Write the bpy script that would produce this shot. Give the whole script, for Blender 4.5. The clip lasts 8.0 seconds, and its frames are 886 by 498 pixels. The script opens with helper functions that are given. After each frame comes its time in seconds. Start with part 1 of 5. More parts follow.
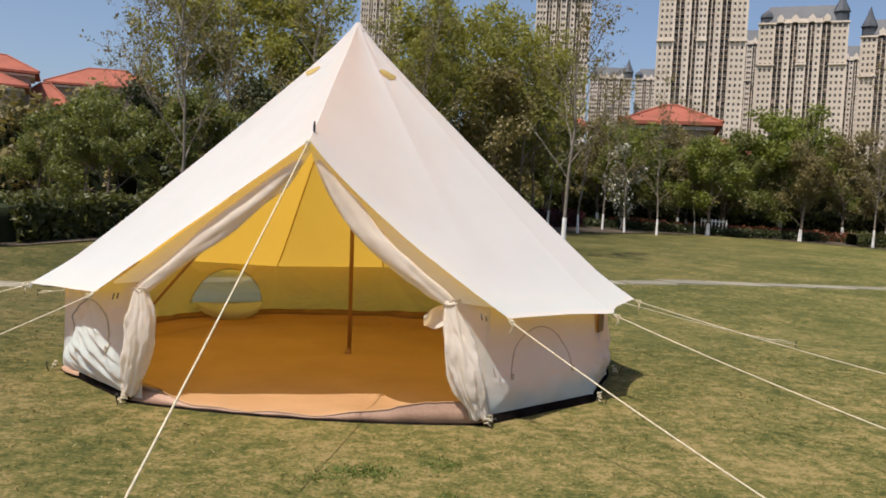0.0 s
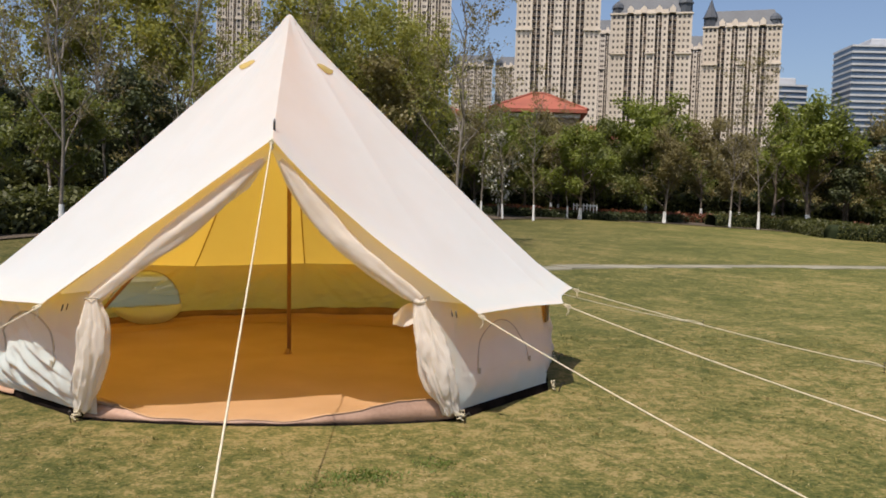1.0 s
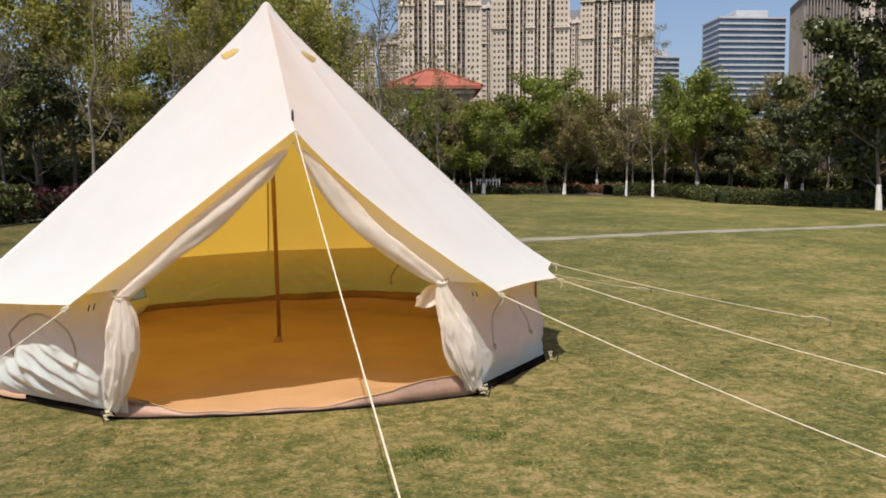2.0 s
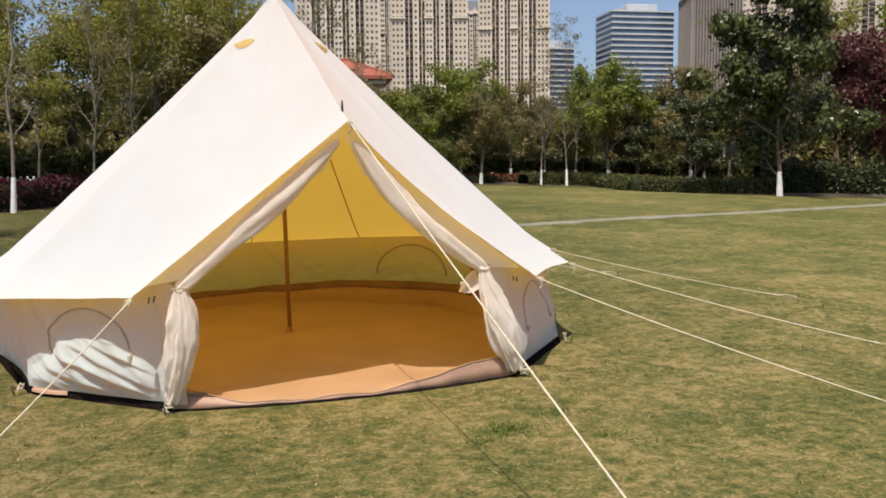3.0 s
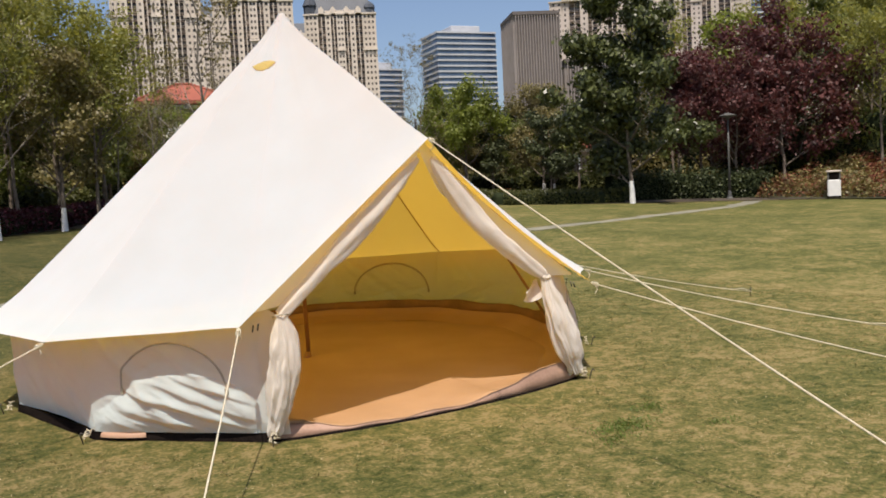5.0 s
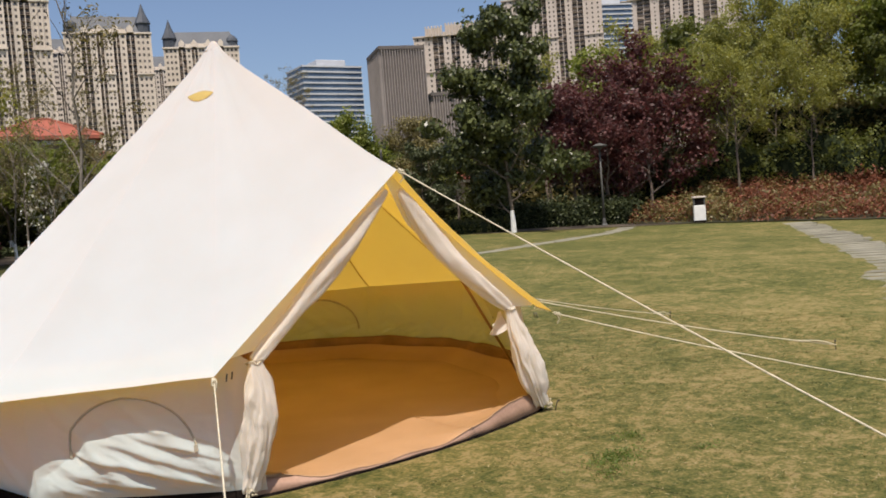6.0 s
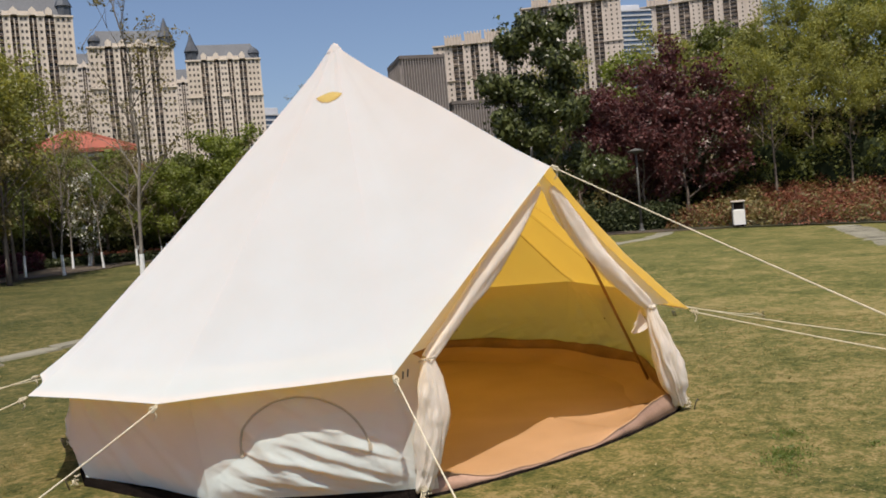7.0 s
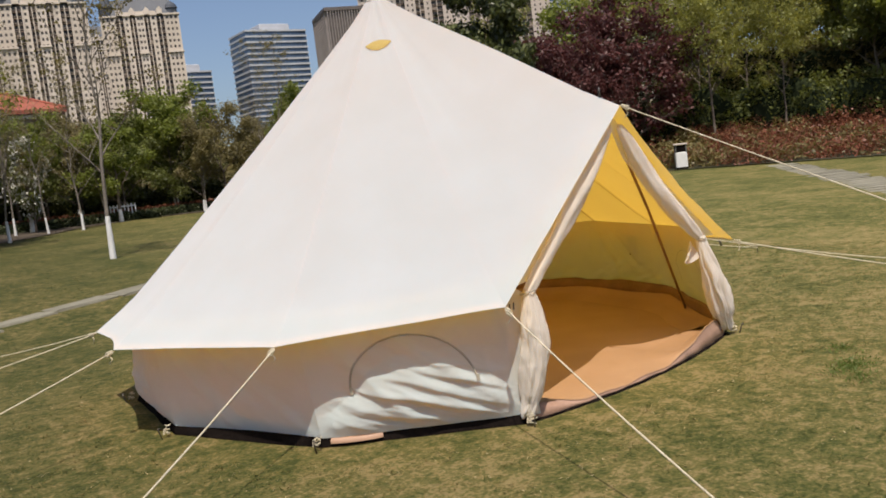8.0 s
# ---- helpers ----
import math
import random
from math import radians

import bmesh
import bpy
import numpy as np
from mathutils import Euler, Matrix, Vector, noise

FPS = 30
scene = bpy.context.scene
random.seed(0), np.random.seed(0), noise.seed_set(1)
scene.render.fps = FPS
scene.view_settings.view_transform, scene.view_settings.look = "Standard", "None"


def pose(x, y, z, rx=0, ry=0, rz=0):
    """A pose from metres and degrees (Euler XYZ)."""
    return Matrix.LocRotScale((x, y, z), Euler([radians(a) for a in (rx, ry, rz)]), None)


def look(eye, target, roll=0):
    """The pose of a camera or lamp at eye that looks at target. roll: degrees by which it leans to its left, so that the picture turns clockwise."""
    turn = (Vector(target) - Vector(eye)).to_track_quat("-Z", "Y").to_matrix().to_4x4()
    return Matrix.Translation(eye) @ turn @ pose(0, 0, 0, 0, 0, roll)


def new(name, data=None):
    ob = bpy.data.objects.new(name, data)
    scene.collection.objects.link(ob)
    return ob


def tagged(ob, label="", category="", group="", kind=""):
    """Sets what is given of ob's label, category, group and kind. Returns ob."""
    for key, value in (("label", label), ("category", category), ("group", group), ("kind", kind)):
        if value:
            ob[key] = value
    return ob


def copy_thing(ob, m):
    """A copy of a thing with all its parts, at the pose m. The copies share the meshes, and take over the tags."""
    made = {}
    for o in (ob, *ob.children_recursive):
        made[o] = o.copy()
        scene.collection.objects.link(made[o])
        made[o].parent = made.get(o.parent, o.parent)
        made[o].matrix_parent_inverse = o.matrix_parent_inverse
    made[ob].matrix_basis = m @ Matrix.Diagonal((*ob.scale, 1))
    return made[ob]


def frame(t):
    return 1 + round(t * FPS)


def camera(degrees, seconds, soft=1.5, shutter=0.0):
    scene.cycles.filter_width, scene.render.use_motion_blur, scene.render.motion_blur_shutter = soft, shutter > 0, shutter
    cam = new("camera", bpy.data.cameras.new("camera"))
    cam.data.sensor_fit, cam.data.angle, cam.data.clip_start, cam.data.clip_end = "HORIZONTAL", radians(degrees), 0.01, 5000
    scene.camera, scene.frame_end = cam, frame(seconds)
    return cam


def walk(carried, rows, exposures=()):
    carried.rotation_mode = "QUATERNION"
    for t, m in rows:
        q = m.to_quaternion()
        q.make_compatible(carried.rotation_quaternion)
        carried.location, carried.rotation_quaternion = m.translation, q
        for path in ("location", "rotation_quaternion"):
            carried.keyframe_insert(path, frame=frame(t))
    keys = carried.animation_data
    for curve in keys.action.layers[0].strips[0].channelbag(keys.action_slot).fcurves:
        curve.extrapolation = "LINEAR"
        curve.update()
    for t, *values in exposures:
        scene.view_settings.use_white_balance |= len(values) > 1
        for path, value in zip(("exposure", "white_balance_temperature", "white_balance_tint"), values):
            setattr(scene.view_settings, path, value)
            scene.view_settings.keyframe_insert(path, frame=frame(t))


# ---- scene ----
cam = camera(55, 8.0, 1.75)
PATH = [
    (0, (1.087, -7.668, 1.402), (1.016, -5.672, 1.305), 3.1),
    (0.5, (0.808, -7.593, 1.418), (0.898, -5.597, 1.326), 2.4),
    (1, (0.434, -7.636, 1.435), (0.675, -5.654, 1.323), 1.9),
    (1.5, (0.023, -7.696, 1.469), (0.378, -5.733, 1.332), 1.0),
    (3, (-1.407, -7.55, 1.466), (-0.693, -5.691, 1.281), -0.6),
    (3.5, (-1.859, -7.482, 1.479), (-1.111, -5.633, 1.328), 0.2),
    (4, (-2.21, -7.335, 1.458), (-1.374, -5.525, 1.303), -1.1),
    (5.5, (-3.124, -6.712, 1.496), (-1.928, -5.114, 1.377), -3.6),
    (6, (-3.288, -6.418, 1.515), (-1.982, -4.906, 1.423), -4.3),
    (6.5, (-3.574, -6.1, 1.526), (-2.321, -4.544, 1.427), -4.4),
    (7, (-3.903, -5.853, 1.511), (-2.631, -4.311, 1.443), -4.9),
    (7.2, (-4.084, -5.72, 1.502), (-2.713, -4.266, 1.428), -5.5),
    (7.3, (-4.177, -5.645, 1.504), (-2.755, -4.242, 1.419), -5.7),
    (7.5, (-4.415, -5.614, 1.536), (-3.02, -4.188, 1.388), -6.6),
    (8, (-4.732, -5.376, 1.536), (-3.356, -3.937, 1.343), -6.9),
]
walk(cam, [(t, look(eye, target, roll)) for t, eye, target, roll in PATH], exposures=[(0, 0.05, 6960, 14), (3.5, 0.10, 6960, 14), (6, -0.01, 6960, 14), (7, -0.08, 6920, 13.5), (7.5, -0.14, 6960, 14), (8, -0.14, 6960, 14)])

# ---- world, sun, exposure ----
SUN_AT = Vector((-0.28, -0.37, 1.0)).normalized()
world = bpy.data.worlds.new("world")
scene.world = world
world.use_nodes = True
wn = world.node_tree.nodes
sky = wn.new("ShaderNodeTexSky")
sky.sky_type, sky.sun_disc = "NISHITA", False
sky.sun_elevation = math.asin(SUN_AT.z)
sky.sun_rotation = math.atan2(SUN_AT.x, SUN_AT.y)
sky.air_density, sky.dust_density, sky.ozone_density = 0.9, 2.2, 4.4
wn["Background"].inputs["Strength"].default_value = 0.138
world.node_tree.links.new(sky.outputs[0], wn["Background"].inputs["Color"])
sun_data = bpy.data.lights.new("sun", "SUN")
sun_data.energy, sun_data.angle, sun_data.color = 5.0, radians(0.53), (1.0, 0.96, 0.885)
sun = new("sun", sun_data)
sun.matrix_world = look(SUN_AT * 50, (0, 0, 0))


# ---- materials ----
def nodes_of(name):
    m = bpy.data.materials.new(name)
    m.use_nodes = True
    nt = m.node_tree
    return m, nt, nt.nodes, nt.links, nt.nodes["Principled BSDF"]


def surface(name, a, b, scale=3.0, fine=40.0, rough=0.8, bump=0.2, metal=0.0, rand=0.0, island=False, spec=0.5, fine_amount=0.35):
    """A surface whose colour drifts between a and b at two scales, with fine relief; rand varies it per object or island."""
    m, nt, n, l, p = nodes_of(name)
    co = n.new("ShaderNodeTexCoord")
    big, small = n.new("ShaderNodeTexNoise"), n.new("ShaderNodeTexNoise")
    for tex, sc, det in ((big, scale, 5), (small, fine, 4)):
        tex.inputs["Scale"].default_value, tex.inputs["Detail"].default_value = sc, det
        l.new(co.outputs["Object"], tex.inputs["Vector"])
    mixf = n.new("ShaderNodeMix")
    mixf.inputs[0].default_value = fine_amount
    l.new(big.outputs["Fac"], mixf.inputs[2]), l.new(small.outputs["Fac"], mixf.inputs[3])
    ramp = n.new("ShaderNodeValToRGB")
    ramp.color_ramp.elements[0].position, ramp.color_ramp.elements[1].position = 0.36, 0.64
    ramp.color_ramp.elements[0].color, ramp.color_ramp.elements[1].color = (*a, 1), (*b, 1)
    l.new(mixf.outputs[0], ramp.inputs[0])
    out = ramp.outputs[0]
    if rand:
        hsv = n.new("ShaderNodeHueSaturation")
        src = n.new("ShaderNodeNewGeometry") if island else n.new("ShaderNodeObjectInfo")
        rng = n.new("ShaderNodeMapRange")
        rng.inputs[3].default_value, rng.inputs[4].default_value = 1 - rand, 1 + rand
        l.new(src.outputs["Random Per Island" if island else "Random"], rng.inputs[0])
        l.new(rng.outputs[0], hsv.inputs["Value"]), l.new(out, hsv.inputs["Color"])
        out = hsv.outputs[0]
    l.new(out, p.inputs["Base Color"])
    p.inputs["Roughness"].default_value, p.inputs["Metallic"].default_value = rough, metal
    p.inputs["Specular IOR Level"].default_value = spec
    if bump:
        bp = n.new("ShaderNodeBump")
        bp.inputs["Strength"].default_value, bp.inputs["Distance"].default_value = bump, 0.02
        l.new(small.outputs["Fac"], bp.inputs["Height"]), l.new(bp.outputs[0], p.inputs["Normal"])
    return m


def foliage(name, a, b, thru=(0.3, 0.4, 0.05), amount=0.35, rough=0.5):
    """Leaves: colour by island, some light passing through."""
    m, nt, n, l, p = nodes_of(name)
    geo = n.new("ShaderNodeNewGeometry")
    ramp = n.new("ShaderNodeValToRGB")
    ramp.color_ramp.elements[0].color, ramp.color_ramp.elements[1].color = (*a, 1), (*b, 1)
    l.new(geo.outputs["Random Per Island"], ramp.inputs[0])
    l.new(ramp.outputs[0], p.inputs["Base Color"])
    p.inputs["Roughness"].default_value = rough
    p.inputs["Specular IOR Level"].default_value = 0.3
    tr = n.new("ShaderNodeBsdfTranslucent")
    tr.inputs["Color"].default_value = (*thru, 1)
    mx = n.new("ShaderNodeMixShader")
    mx.inputs[0].default_value = amount
    l.new(p.outputs[0], mx.inputs[1]), l.new(tr.outputs[0], mx.inputs[2])
    l.new(mx.outputs[0], n["Material Output"].inputs["Surface"])
    return m


def cloth(name, face, thru, amount, weave=420.0, crumple=3.0, bump=0.25):
    """Cotton canvas that lets part of the light through."""
    m, nt, n, l, p = nodes_of(name)
    co = n.new("ShaderNodeTexCoord")
    no, fi = n.new("ShaderNodeTexNoise"), n.new("ShaderNodeTexNoise")
    no.inputs["Scale"].default_value, no.inputs["Detail"].default_value = crumple, 6
    fi.inputs["Scale"].default_value, fi.inputs["Detail"].default_value = weave, 2
    l.new(co.outputs["Object"], no.inputs["Vector"]), l.new(co.outputs["Object"], fi.inputs["Vector"])
    ramp = n.new("ShaderNodeValToRGB")
    ramp.color_ramp.elements[0].position, ramp.color_ramp.elements[1].position = 0.3, 0.75
    ramp.color_ramp.elements[0].color = (face[0] * 0.95, face[1] * 0.945, face[2] * 0.935, 1)
    ramp.color_ramp.elements[1].color = (*face, 1)
    l.new(no.outputs["Fac"], ramp.inputs[0])
    df = n.new("ShaderNodeBsdfDiffuse")
    df.inputs["Roughness"].default_value = 0.6
    l.new(ramp.outputs[0], df.inputs["Color"])
    tr = n.new("ShaderNodeBsdfTranslucent")
    tr.inputs["Color"].default_value = (*thru, 1)
    add = n.new("ShaderNodeMath")
    add.operation, add.inputs[1].default_value = "MULTIPLY_ADD", 0.12
    l.new(fi.outputs["Fac"], add.inputs[0]), l.new(no.outputs["Fac"], add.inputs[2])
    bp = n.new("ShaderNodeBump")
    bp.inputs["Strength"].default_value, bp.inputs["Distance"].default_value = bump, 0.03
    l.new(add.outputs[0], bp.inputs["Height"])
    l.new(bp.outputs[0], df.inputs["Normal"])
    mx = n.new("ShaderNodeMixShader")
    mx.inputs[0].default_value = amount
    l.new(df.outputs[0], mx.inputs[1]), l.new(tr.outputs[0], mx.inputs[2])
    l.new(mx.outputs[0], n["Material Output"].inputs["Surface"])
    return m


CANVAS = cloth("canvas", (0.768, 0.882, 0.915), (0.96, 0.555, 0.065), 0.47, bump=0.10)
# wall canvas, its face darkened below the roof's for the eave's shade
CANVAS_WALL_SHADED = cloth("canvas_wall_shaded", (0.605, 0.70, 0.70), (1.0, 0.58, 0.03), 0.30, crumple=5.0, bump=0.5)
HEM = cloth("eave_hem_canvas", (0.86, 0.855, 0.82), (0.86, 0.55, 0.1), 0.18, bump=0.2)
DOOR_HEM = cloth("door_hem_canvas", (0.94, 0.94, 0.92), (0.95, 0.90, 0.72), 0.30, bump=0.2)
FLAP = cloth("door_canvas", (0.90, 0.87, 0.815), (0.92, 0.76, 0.50), 0.42, crumple=10.0, bump=0.5)
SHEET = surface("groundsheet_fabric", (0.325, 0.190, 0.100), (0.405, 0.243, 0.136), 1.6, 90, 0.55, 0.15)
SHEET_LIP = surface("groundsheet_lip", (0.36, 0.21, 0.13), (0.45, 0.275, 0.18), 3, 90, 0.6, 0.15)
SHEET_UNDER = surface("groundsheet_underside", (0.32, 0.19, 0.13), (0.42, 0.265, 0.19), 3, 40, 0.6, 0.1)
# sheet brown darkened for the soft shadow band at the wall's foot
SHEET_RIM_SHADE = surface("groundsheet_rim_shade", (0.14, 0.070, 0.032), (0.24, 0.125, 0.058), 4, 60, 0.6, 0.3)
# near-black for shade under the wall foot and sheet edge; also the bin's plinth
SHADE_AND_PLINTH = surface("mud_flap", (0.007, 0.0055, 0.005), (0.018, 0.014, 0.012), 6, 60, 0.95, 0.3, spec=0.0)
TRIM = surface("window_piping", (0.36, 0.30, 0.21), (0.50, 0.43, 0.33), 8, 80, 0.8, 0.2)
TAPE = surface("seam_tape", (0.42, 0.24, 0.05), (0.55, 0.33, 0.08), 8, 80, 0.8, 0.1)
STEEL = surface("painted_pole", (0.26, 0.13, 0.05), (0.36, 0.19, 0.08), 5, 60, 0.4, 0.05)
DARK_METAL = surface("dark_steel", (0.06, 0.055, 0.05), (0.12, 0.11, 0.10), 20, 90, 0.45, 0.1, metal=0.8)
ROPE = surface("cotton_rope", (0.64, 0.56, 0.39), (0.78, 0.70, 0.53), 40, 260, 0.9, 0.6)
PATCH = surface("leather_patch", (0.15, 0.085, 0.035), (0.34, 0.20, 0.08), 12, 80, 0.7, 0.2)
VENT = surface("vent_mesh", (0.36, 0.25, 0.07), (0.46, 0.33, 0.10), 12, 200, 0.9, 0.2)
STONE = surface("paving_stone", (0.16, 0.15, 0.108), (0.25, 0.235, 0.175), 2.0, 30, 0.85, 0.3, rand=0.15)
BARK = surface("bark", (0.085, 0.065, 0.05), (0.20, 0.16, 0.125), 3, 30, 0.9, 0.6)
BARK_PALE = surface("pale_bark", (0.13, 0.11, 0.09), (0.25, 0.22, 0.18), 3, 30, 0.9, 0.5)
LIME = surface("limewash", (0.62, 0.62, 0.60), (0.80, 0.80, 0.78), 3, 30, 0.9, 0.3)
LEAF_BROAD = foliage("leaf_broad", (0.058, 0.072, 0.021), (0.152, 0.170, 0.048), (0.25, 0.28, 0.045))
LEAF_SPRING = foliage("leaf_spring", (0.11, 0.124, 0.032), (0.255, 0.262, 0.070), (0.46, 0.43, 0.07), 0.38)
LEAF_BRIGHT = foliage("leaf_bright", (0.088, 0.110, 0.020), (0.20, 0.225, 0.044), (0.28, 0.34, 0.04))
LEAF_DARK = foliage("leaf_dark", (0.026, 0.036, 0.016), (0.085, 0.10, 0.042), (0.10, 0.12, 0.03), 0.15, 0.5)
# green-black that stands for the shade between a hedge's leaves
HEDGE_SHADE = surface("hedge_shade", (0.012, 0.018, 0.008), (0.028, 0.036, 0.016), 2.0, 20, 0.95, 0.5, spec=0.1)
LEAF_MAGNOLIA = foliage("leaf_magnolia", (0.023, 0.031, 0.012), (0.112, 0.127, 0.042), (0.12, 0.16, 0.03), 0.12, 0.34)
LEAF_PLUM = foliage("leaf_plum", (0.042, 0.018, 0.018), (0.128, 0.047, 0.041), (0.17, 0.045, 0.04), 0.25)
LEAF_OLIVE = foliage("leaf_olive", (0.105, 0.09, 0.038), (0.23, 0.195, 0.08), (0.32, 0.26, 0.07), 0.25)
LEAF_RED = foliage("leaf_red_shrub", (0.125, 0.050, 0.029), (0.245, 0.084, 0.045), (0.26, 0.09, 0.04), 0.2)
LEAF_SCRUB = foliage("leaf_scrub", (0.036, 0.042, 0.015), (0.115, 0.118, 0.038), (0.14, 0.16, 0.03), 0.25)
LEAF_MAROON = foliage("leaf_maroon", (0.030, 0.009, 0.014), (0.078, 0.018, 0.027), (0.11, 0.02, 0.03), 0.25)
BLOSSOM = foliage("blossom", (0.55, 0.53, 0.45), (0.80, 0.79, 0.72), (0.6, 0.6, 0.5), 0.2)
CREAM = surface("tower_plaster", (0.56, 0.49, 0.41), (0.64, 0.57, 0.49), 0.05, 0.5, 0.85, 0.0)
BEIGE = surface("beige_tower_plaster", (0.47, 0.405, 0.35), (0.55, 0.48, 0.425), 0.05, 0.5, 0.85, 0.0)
# tower plaster darkened for the shade inside the recessed shafts
CREAM_SHADED = surface("tower_shaft_shade", (0.10, 0.078, 0.064), (0.16, 0.125, 0.105), 0.05, 0.5, 0.85, 0.0)
# facade beige toned down for balconies that sit in the shafts' shade
BALCONY_SHADED = surface("balcony_shaded", (0.27, 0.215, 0.175), (0.36, 0.295, 0.24), 0.05, 0.5, 0.85, 0.0)
SLATE = surface("slate_roof", (0.042, 0.050, 0.064), (0.072, 0.085, 0.104), 0.1, 1.0, 0.6, 0.0)
GLASS_FAR = surface("far_window_glass", (0.055, 0.048, 0.042), (0.12, 0.105, 0.095), 0.2, 2.0, 0.2, 0.0, rand=0.65, island=True)
GLASS_BLUE = surface("blue_curtain_glass", (0.055, 0.09, 0.15), (0.10, 0.15, 0.23), 0.05, 0.6, 0.15, 0.0)
BAND = surface("white_spandrel", (0.42, 0.44, 0.47), (0.52, 0.54, 0.57), 0.05, 0.5, 0.6, 0.0)
FIN_STONE = surface("fin_stone", (0.21, 0.185, 0.175), (0.28, 0.25, 0.235), 0.05, 0.5, 0.8, 0.0)
FIN = surface("dark_fin_wall", (0.09, 0.077, 0.072), (0.14, 0.12, 0.11), 0.05, 0.5, 0.7, 0.0)
TILE_RED = surface("red_roof_tiles", (0.23, 0.062, 0.038), (0.34, 0.096, 0.056), 0.6, 6, 0.8, 0.2)
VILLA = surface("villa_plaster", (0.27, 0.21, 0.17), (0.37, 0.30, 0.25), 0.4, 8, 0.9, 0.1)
WHITE_PAINT = surface("white_paint", (0.68, 0.67, 0.64), (0.80, 0.79, 0.76), 4, 40, 0.6, 0.1)
POLE_GREY = surface("lamp_post_paint", (0.07, 0.07, 0.065), (0.12, 0.12, 0.11), 4, 40, 0.5, 0.1)


# ---- building helpers ----
def solid(name, verts, faces, material, parent=None, label="", smooth=False):
    """One mesh object from vertices and faces, linked under a thing or part."""
    me = bpy.data.meshes.new(name)
    me.from_pydata([tuple(v) for v in verts], [], [tuple(f) for f in faces])
    if smooth:
        me.polygons.foreach_set("use_smooth", [True] * len(me.polygons))
    me.materials.append(material)
    me.update()
    ob = new(name, me)
    if parent is not None:
        ob.parent = parent
    return tagged(ob, label)


def quads(name, verts, material, parent=None, label="", kind=""):
    """Loose four-sided faces, from an array of n x 4 x 3 corners."""
    verts = np.asarray(verts, dtype=np.float32)
    count = len(verts)
    me = bpy.data.meshes.new(name)
    me.vertices.add(count * 4), me.loops.add(count * 4), me.polygons.add(count)
    me.vertices.foreach_set("co", verts.ravel())
    me.loops.foreach_set("vertex_index", np.arange(count * 4, dtype=np.int32))
    me.polygons.foreach_set("loop_start", np.arange(0, count * 4, 4, dtype=np.int32))
    me.polygons.foreach_set("loop_total", np.full(count, 4, dtype=np.int32))
    me.materials.append(material)
    me.update(calc_edges=True)
    ob = new(name, me)
    if parent is not None:
        ob.parent = parent
    return tagged(ob, label, kind=kind)


def grid_faces(rows, cols, closed=False):
    out = []
    for r in range(rows - 1):
        for c in range(cols if closed else cols - 1):
            d = (c + 1) % cols
            out.append((r * cols + c, r * cols + d, (r + 1) * cols + d, (r + 1) * cols + c))
    return out


def tube(points, radii, sides=8, caps=True):
    """Vertices and faces of a tube along points with a radius at each."""
    pts = [Vector(p) for p in points]
    verts, faces = [], []
    side = None
    for i, p in enumerate(pts):
        d = (pts[min(i + 1, len(pts) - 1)] - pts[max(i - 1, 0)]).normalized()
        if side is None:
            side = d.orthogonal().normalized()
        side = (side - d * side.dot(d)).normalized()
        up = d.cross(side)
        for k in range(sides):
            a = math.tau * k / sides
            verts.append(p + (side * math.cos(a) + up * math.sin(a)) * radii[i])
    faces = grid_faces(len(pts), sides, closed=True)
    if caps:
        faces += [tuple(range(sides))[::-1], tuple(range((len(pts) - 1) * sides, len(pts) * sides))]
    return verts, faces


def merge(*pieces):
    verts, faces = [], []
    for v, f in pieces:
        faces += [tuple(i + len(verts) for i in face) for face in f]
        verts += list(v)
    return verts, faces


def box(x0, y0, z0, x1, y1, z1):
    v = [(x, y, z) for z in (z0, z1) for y in (y0, y1) for x in (x0, x1)]
    return v, [(0, 2, 3, 1), (4, 5, 7, 6), (0, 1, 5, 4), (2, 6, 7, 3), (0, 4, 6, 2), (1, 3, 7, 5)]


def bevel_box(x0, y0, z0, x1, y1, z1, b):
    """A box with its upright and top edges cut back."""
    rings = [(z0, 0), (z1 - b, 0), (z1, b)]
    v = []
    for z, s in rings:
        c = b
        v += [(x0 + s + c, y0 + s, z), (x1 - s - c, y0 + s, z), (x1 - s, y0 + s + c, z), (x1 - s, y1 - s - c, z),
              (x1 - s - c, y1 - s, z), (x0 + s + c, y1 - s, z), (x0 + s, y1 - s - c, z), (x0 + s, y0 + s + c, z)]
    f = grid_faces(3, 8, closed=True) + [tuple(range(16, 24)), tuple(range(7, -1, -1))]
    return v, f


def lathe(profile, sides=16):
    v = []
    for r, z in profile:
        v += [(r * math.cos(math.tau * k / sides), r * math.sin(math.tau * k / sides), z) for k in range(sides)]
    n = len(profile)
    return v, grid_faces(n, sides, closed=True) + [tuple(range(sides))[::-1], tuple(range((n - 1) * sides, n * sides))]


def thing(name, label, category, group="", at=(0, 0, 0), kind=""):
    ob = new(name)
    ob.location = at
    ob.empty_display_size = 0.2
    return tagged(ob, label, category, group, kind)


def smoothstep(t):
    t = max(0.0, min(1.0, t))
    return t * t * (3 - 2 * t)


def polar(deg, r, z=0.0):
    return Vector((r * math.cos(radians(deg)), r * math.sin(radians(deg)), z))


def along(points, step):
    """Points at even steps along a polyline, with the direction at each."""
    pts = [Vector((*p, 0)) if len(p) == 2 else Vector(p) for p in points]
    out, carry = [], 0.0
    for a, b in zip(pts, pts[1:]):
        length = (b - a).length
        s = carry
        while s < length:
            out.append((a.lerp(b, s / length), (b - a).normalized()))
            s += step
        carry = s - length
    return out


